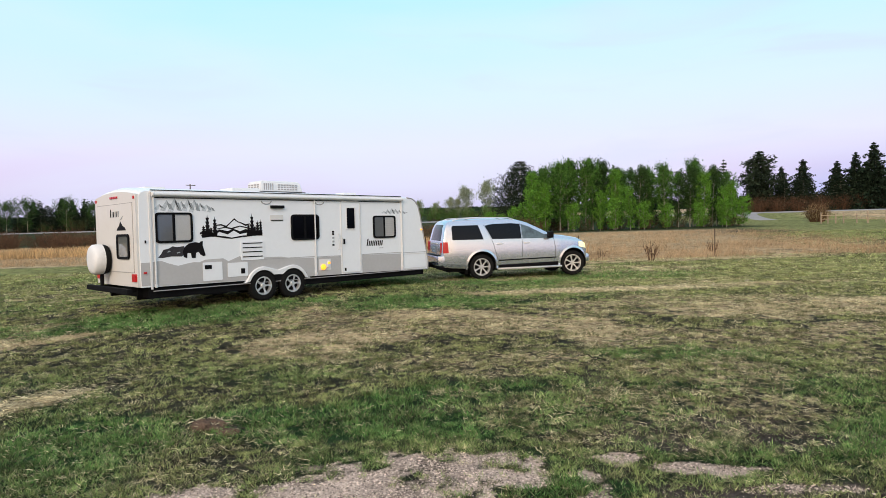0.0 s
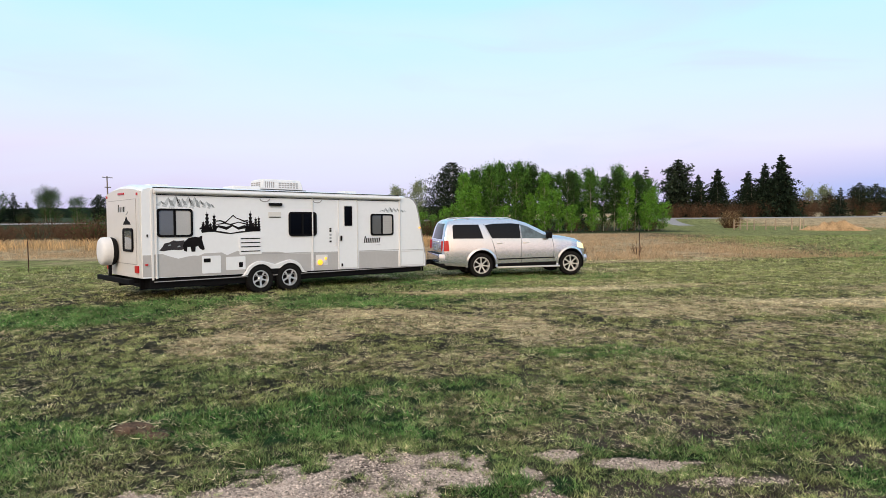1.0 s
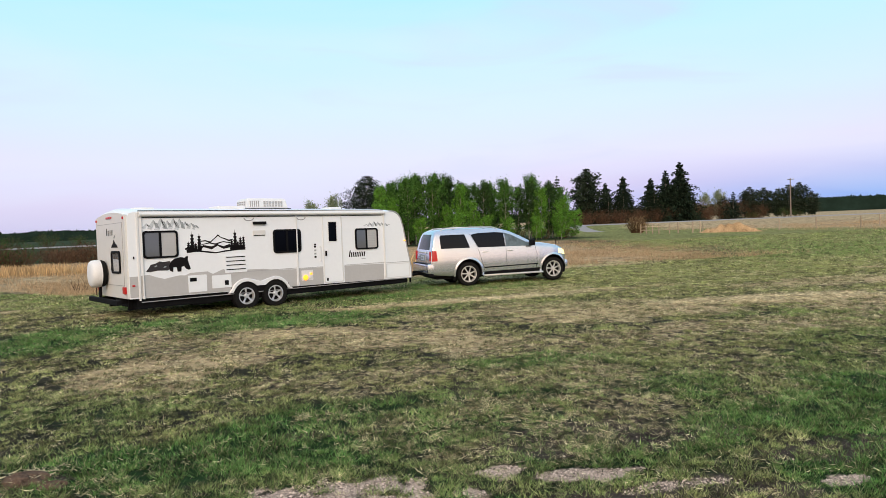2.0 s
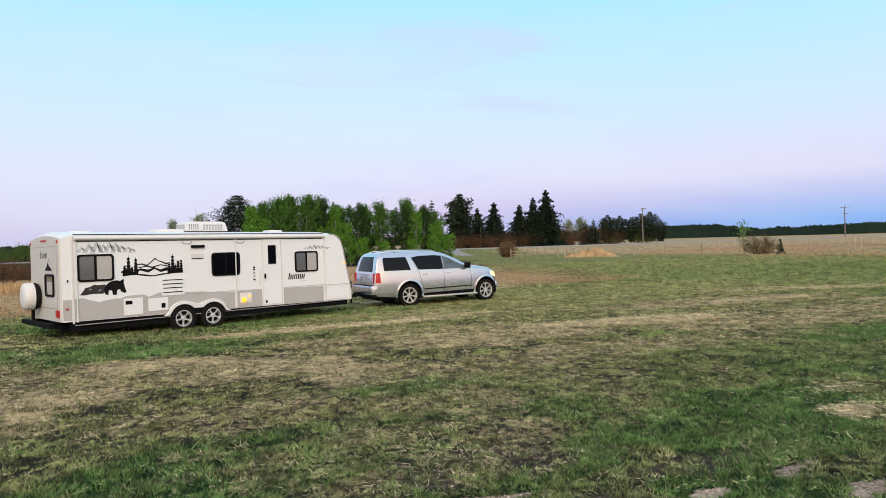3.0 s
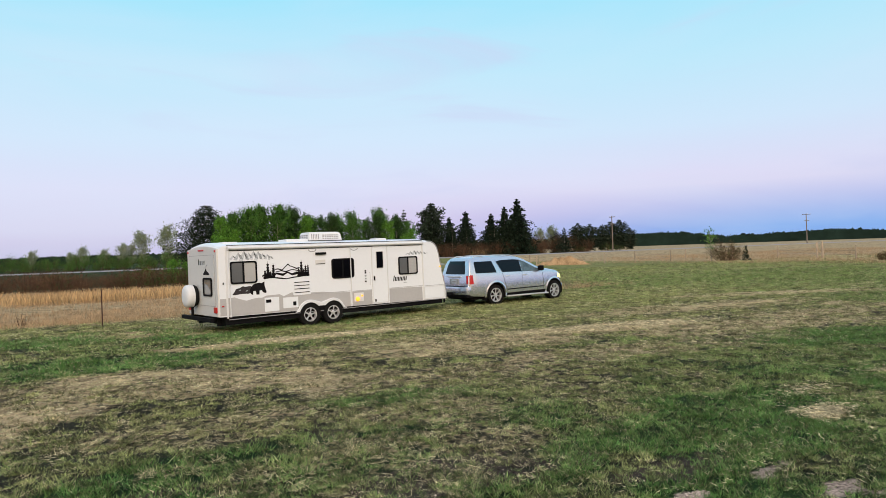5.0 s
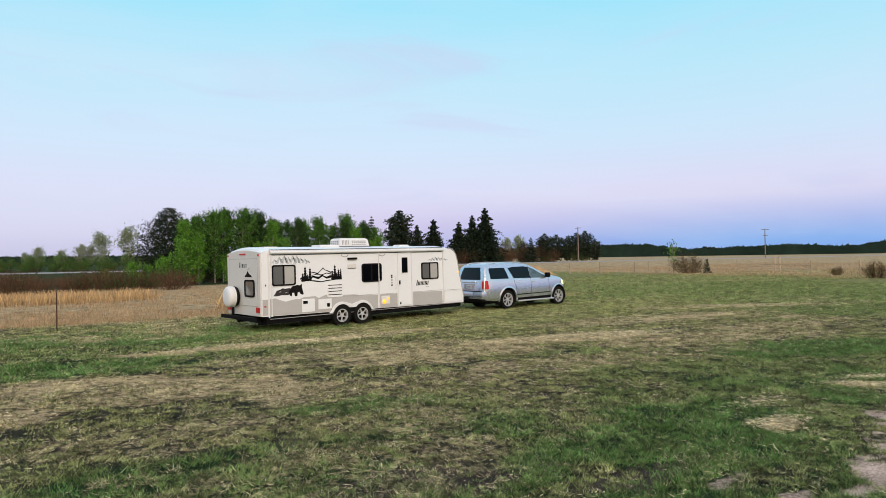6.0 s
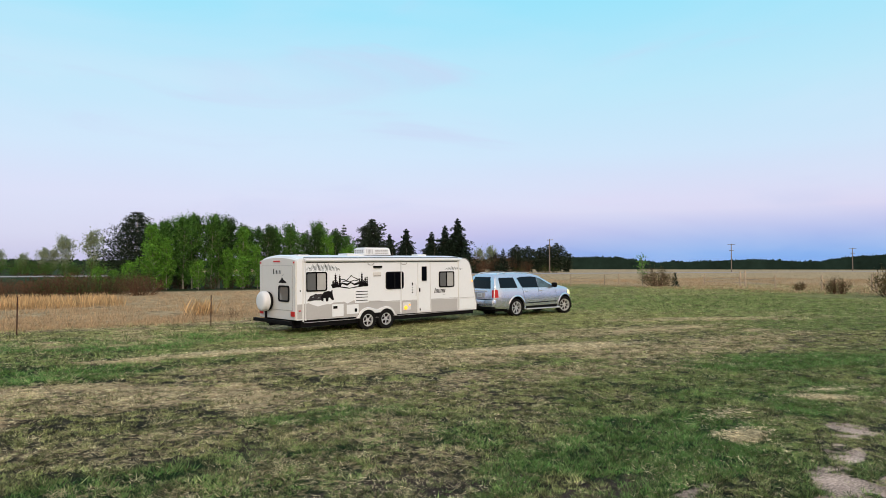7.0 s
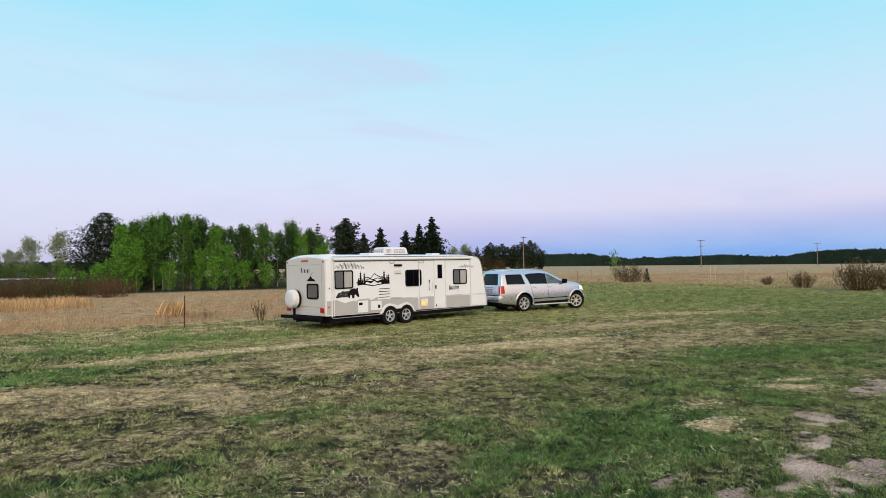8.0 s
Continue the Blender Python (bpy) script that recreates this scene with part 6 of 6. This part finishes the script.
        # door seams
        for pts in ([(0.12, 1.72), (0.36, 1.2), (0.46, 0.85), (0.55, 0.5)], [(1.36, 1.73), (1.36, 0.45)], [(2.44, 1.25), (2.5, 0.9), (2.46, 0.45)]):
            bm = bmesh.new()
            limb_mesh(bm, [Vector((x, yc + sgn * (side(x, z) + 0.001), z)) for x, z in zip(np.interp(np.linspace(0, 1, 9), np.linspace(0, 1, len(pts)), [p[0] for p in pts]), np.interp(np.linspace(0, 1, 9), np.linspace(0, 1, len(pts)), [p[1] for p in pts]))], 0.005, 0.005, 4)
            P("door_seam", bm, "black")
        # side moulding with bright strip
        bm = bmesh.new()
        skin(bm, *lines([(0.55, 0.565), (2.52, 0.59)], [(0.55, 0.60), (2.52, 0.62)]), sgn, 0.016, 2)
        P("side_moulding", bm, "black", "dark strip along the doors")
        # running board
        bm = bmesh.new()
        y = yc + sgn * 1.0
        box(bm, 0.5, 2.68, y - 0.07, y + 0.06, 0.29, 0.345, 0.015)
        P("running_board", bm, "alloy", "bright side step")
        bm = bmesh.new()
        skin(bm, *lines([(0.52, 0.35), (2.66, 0.35)], [(0.52, 0.44), (2.66, 0.47)]), sgn, 0.004, 2)
        P("sill", bm, "black")
        # handles
        for x in (0.6, 1.5):
            bm = bmesh.new()
            y = yc + sgn * (side(x, 1.12) + 0.022)
            box(bm, x - 0.1, x + 0.1, y - 0.012, y + 0.012, 1.09, 1.125, 0.01)
            P("door_handle", bm, "alloy", "bright door handle")
        # mirror
        bm = bmesh.new()
        y = yc + sgn * 1.06
        box(bm, 2.2, 2.36, y - 0.13, y + 0.1, 1.24, 1.45, 0.045)
        P("door_mirror", bm, "black", "black door mirror")
        # lamps
        bm = bmesh.new()
        skin(bm, *lines([(-1.26, 0.87), (-1.08, 0.88)], [(-1.24, 1.22), (-1.1, 1.21)], 6), sgn, 0.012, 6)
        P("tail_lamp", bm, "red", "red wraparound tail lamp")
        bm = bmesh.new()
        box(bm, -1.315, -1.27, yc + sgn * 0.835 - 0.04, yc + sgn * 0.835 + 0.04, 0.88, 1.2, 0.015)
        P("tail_lamp", bm, "red")
        bm = bmesh.new()
        skin(bm, *lines([(3.36, 0.93), (3.66, 0.86)], [(3.36, 1.1), (3.6, 1.03)], 8), sgn, 0.008, 5)
        P("headlight", bm, "head", "lit yellowish headlight")
        # roof rail
        bm = bmesh.new()
        pts = [Vector((x, yc + sgn * 0.62, lerp_table(S_TOP, x) + z)) for x, z in ((-0.85, 0.0), (-0.7, 0.04), (0.2, 0.045), (1.0, 0.045), (1.2, 0.0))]
        limb_mesh(bm, pts, 0.016, 0.016, 8)
        P("roof_rail", bm, "alloy", "silver roof rail")
    for x in (-0.35, 0.75):
        bm = bmesh.new()
        box(bm, x - 0.03, x + 0.03, yc - 0.62, yc + 0.62, 1.925, 1.945, 0.008)
        P("cross_bar", bm, "seam")

    # rear glass, hatch, plate, bumper
    def rear_x(z):
        return float(np.interp(z, [b for _, b in S_TOP[:7]], [a for a, _ in S_TOP[:7]]))

    def rear_patch(z0, z1, w0, w1, out, n=8):
        b = bmesh.new()
        rows = []
        for k in range(n + 1):
            z = z0 + (z1 - z0) * k / n
            w = w0 + (w1 - w0) * k / n
            rows.append([b.verts.new((rear_x(z) - out + 0.05 * (abs(u) ** 3), yc + u * w, z)) for u in np.linspace(-1, 1, 11)])
        for p, q in zip(rows, rows[1:]):
            for i in range(10):
                b.faces.new((p[i], p[i + 1], q[i + 1], q[i]))
        return b

    P("rear_window", rear_patch(1.25, 1.75, 0.87, 0.72, 0.024), "tint", "dark tinted rear window")
    bm = bmesh.new()
    box(bm, -1.335, -1.29, yc - 0.42, yc + 0.42, 1.13, 1.18, 0.012)
    P("hatch_trim", bm, "alloy", "bright bar above the number plate")
    bm = bmesh.new()
    box(bm, -1.31, -1.28, yc - 0.3, yc + 0.3, 0.86, 1.08, 0.01)
    P("plate_recess", bm, "seam")
    bm = bmesh.new()
    box(bm, -1.32, -1.31, yc - 0.155, yc + 0.155, 0.89, 1.04)
    plate = P("number_plate", bm, "plate", "pale number plate")
    bm = bmesh.new()
    box(bm, -1.324, -1.32, yc - 0.12, yc + 0.12, 0.935, 0.995)
    part("bar", bm, "seam", plate)
    bm = bmesh.new()
    box(bm, -1.42, -1.1, yc - 0.94, yc + 0.94, 0.47, 0.79, 0.06)
    P("rear_bumper", bm, "silver", "silver rear bumper")
    bm = bmesh.new()
    box(bm, -1.38, -1.0, yc - 0.88, yc + 0.88, 0.36, 0.5, 0.04)
    P("bumper_valance", bm, "steel")
    bm = bmesh.new()
    box(bm, -1.425, -1.15, yc - 0.8, yc + 0.8, 0.775, 0.8, 0.01)
    P("bumper_step", bm, "black")
    bm = bmesh.new()
    box(bm, -1.5, -1.2, yc - 0.04, yc + 0.04, 0.4, 0.47)
    tube(bm, (-1.47, yc, 0.45), (-1.47, yc, 0.54), 0.025, seg=8)
    P("tow_hitch", bm, "steel")
    # windscreen, grille, front bumper
    bm = bmesh.new()
    rows = []
    for x in np.linspace(1.42, 2.44, 9):
        zt = lerp_table(S_TOP, x)
        w = side(x, zt) - 0.12
        rows.append([bm.verts.new((x, yc + u * w, zt + 0.036 - 0.03 * abs(u) ** 2.2 + 0.004)) for u in np.linspace(-1, 1, 11)])
    for p, q in zip(rows, rows[1:]):
        for i in range(10):
            bm.faces.new((p[i], p[i + 1], q[i + 1], q[i]))
    P("windscreen", bm, "tint", "dark windscreen")
    bm = bmesh.new()
    box(bm, 3.70, 3.80, yc - 0.42, yc + 0.42, 0.68, 0.98, 0.03)
    P("grille", bm, "alloy")
    bm = bmesh.new()
    box(bm, 3.45, 3.82, yc - 0.72, yc + 0.72, 0.40, 0.66, 0.06)
    P("front_bumper", bm, "silver")
    bm = bmesh.new()
    box(bm, -1.1, 3.4, yc - 0.75, yc + 0.75, 0.26, 0.5, 0.03)
    P("underbody", bm, "steel")
    bm = bmesh.new()
    tube(bm, (-1.0, yc - 0.45, 0.32), (-0.5, yc - 0.45, 0.32), 0.09, seg=12)
    P("silencer", bm, "steel")
    # mud flaps
    for y in (0.16, 2 * SC - 0.16):
        bm = bmesh.new()
        box(bm, -0.5, -0.485, y - 0.13, y + 0.13, 0.2, 0.45)
        P("mud_flap", bm, "rubber")
    wheels = []
    for x in (3.13, 0.0):
        for y, out in ((0.155, -1), (2 * SC - 0.155, 1)):
            wheels.append(wheel(S, x, y, 0.395, 0.395, 0.265, 0.27, 7, out))
    return S, wheels


trailer, trailer_wheels = build_trailer()
suv, suv_wheels = build_suv()


# ---- what moves ----
def motions():
    # t, x, y, z, heading, pitch, lean
    tow = [
        (0.0, -4.007, 15.407, 0.194, 45.74, -1.17, -0.78),
        (0.5, -3.353, 16.022, 0.146, 41.21, -0.93, -0.81),
        (1.0, -2.617, 16.648, 0.135, 36.34, -0.82, -0.82),
        (1.5, -1.791, 17.210, 0.125, 31.96, -0.61, -0.81),
        (2.0, -0.928, 17.699, 0.077, 28.21, -0.61, -0.69),
        (2.2, -0.581, 17.916, 0.052, 26.47, -0.48, -0.54),
        (3.3, 1.534, 18.835, -0.016, 19.46, -0.14, -0.59),
        (3.5, 1.977, 19.023, -0.016, 18.65, -0.15, -0.69),
        (4.0, 3.083, 19.491, -0.044, 15.93, 0.18, -1.02),
        (4.5, 4.205, 19.787, -0.030, 13.81, 0.12, -0.55),
        (6.0, 7.793, 20.585, -0.049, 10.83, 0.57, -0.14),
        (6.5, 8.912, 20.822, -0.057, 10.55, 0.52, -0.03),
        (7.0, 9.971, 20.989, -0.050, 10.28, 0.68, -0.05),
        (7.5, 10.988, 21.090, -0.038, 10.31, 0.63, -0.17),
        (8.0, 11.920, 21.185, -0.046, 10.17, 0.53, -0.39),
    ]
    pull = [
        (0.0, 1.195, 20.227, 0.052, 14.39, -0.10, 0.00),
        (0.5, 2.232, 20.414, 0.043, 9.90, 0.06, 0.00),
        (1.0, 3.348, 20.609, 0.026, 7.22, 0.06, 0.00),
        (1.5, 4.497, 20.772, 0.024, 5.39, -0.00, 0.00),
        (2.0, 5.616, 20.920, 0.016, 4.37, 0.14, 0.00),
        (2.2, 6.073, 20.973, -0.006, 4.07, 0.23, 0.00),
        (3.3, 8.652, 21.263, -0.035, 5.02, 0.12, 0.00),
        (3.5, 9.137, 21.379, -0.041, 5.26, 0.02, 0.00),
        (4.0, 10.387, 21.589, -0.034, 5.64, -0.05, 0.00),
        (4.5, 11.629, 21.695, -0.030, 6.38, 0.03, 0.00),
        (6.0, 15.379, 22.233, 0.001, 8.52, 0.41, 0.00),
        (6.5, 16.518, 22.420, 0.001, 8.20, 0.56, 0.00),
        (7.0, 17.541, 22.486, 0.013, 5.30, 0.52, 0.00),
        (7.5, 18.483, 22.461, 0.010, 0.56, 0.51, 0.00),
        (8.0, 19.344, 22.394, 0.015, -4.85, 0.61, 0.00),
    ]
    for thing, rows, wheels, r in ((trailer, tow, trailer_wheels, 0.355), (suv, pull, suv_wheels, 0.395)):
        walk(thing, [(t, Matrix.Translation((x, y, z)) @ pose(0, 0, 0, 0, 0, yaw) @ pose(0, 0, 0, 0, -pitch, 0) @ pose(0, 0, 0, lean, 0, 0)) for t, x, y, z, yaw, pitch, lean in rows])
        ts = np.array([q[0] for q in rows])
        gone = np.concatenate([[0], np.cumsum(np.hypot(np.diff([q[1] for q in rows]), np.diff([q[2] for q in rows])))])
        for i, w in enumerate(wheels):
            home = w.location.copy()
            keys = []
            for t in np.arange(0, 8.01, 0.1):
                turn = math.degrees(float(np.interp(t, ts, gone)) / r)
                steer = float(np.interp(t, [0, 1.2, 3.0, 5.5, 6.3, 7.2, 8.0], [-9, -4, 2, 3, -3, -14, -18])) if thing is suv and i < 2 else 0.0
                keys.append((float(t), pose(home.x, home.y, home.z, 0, turn, steer)))
            walk(w, keys)


motions()
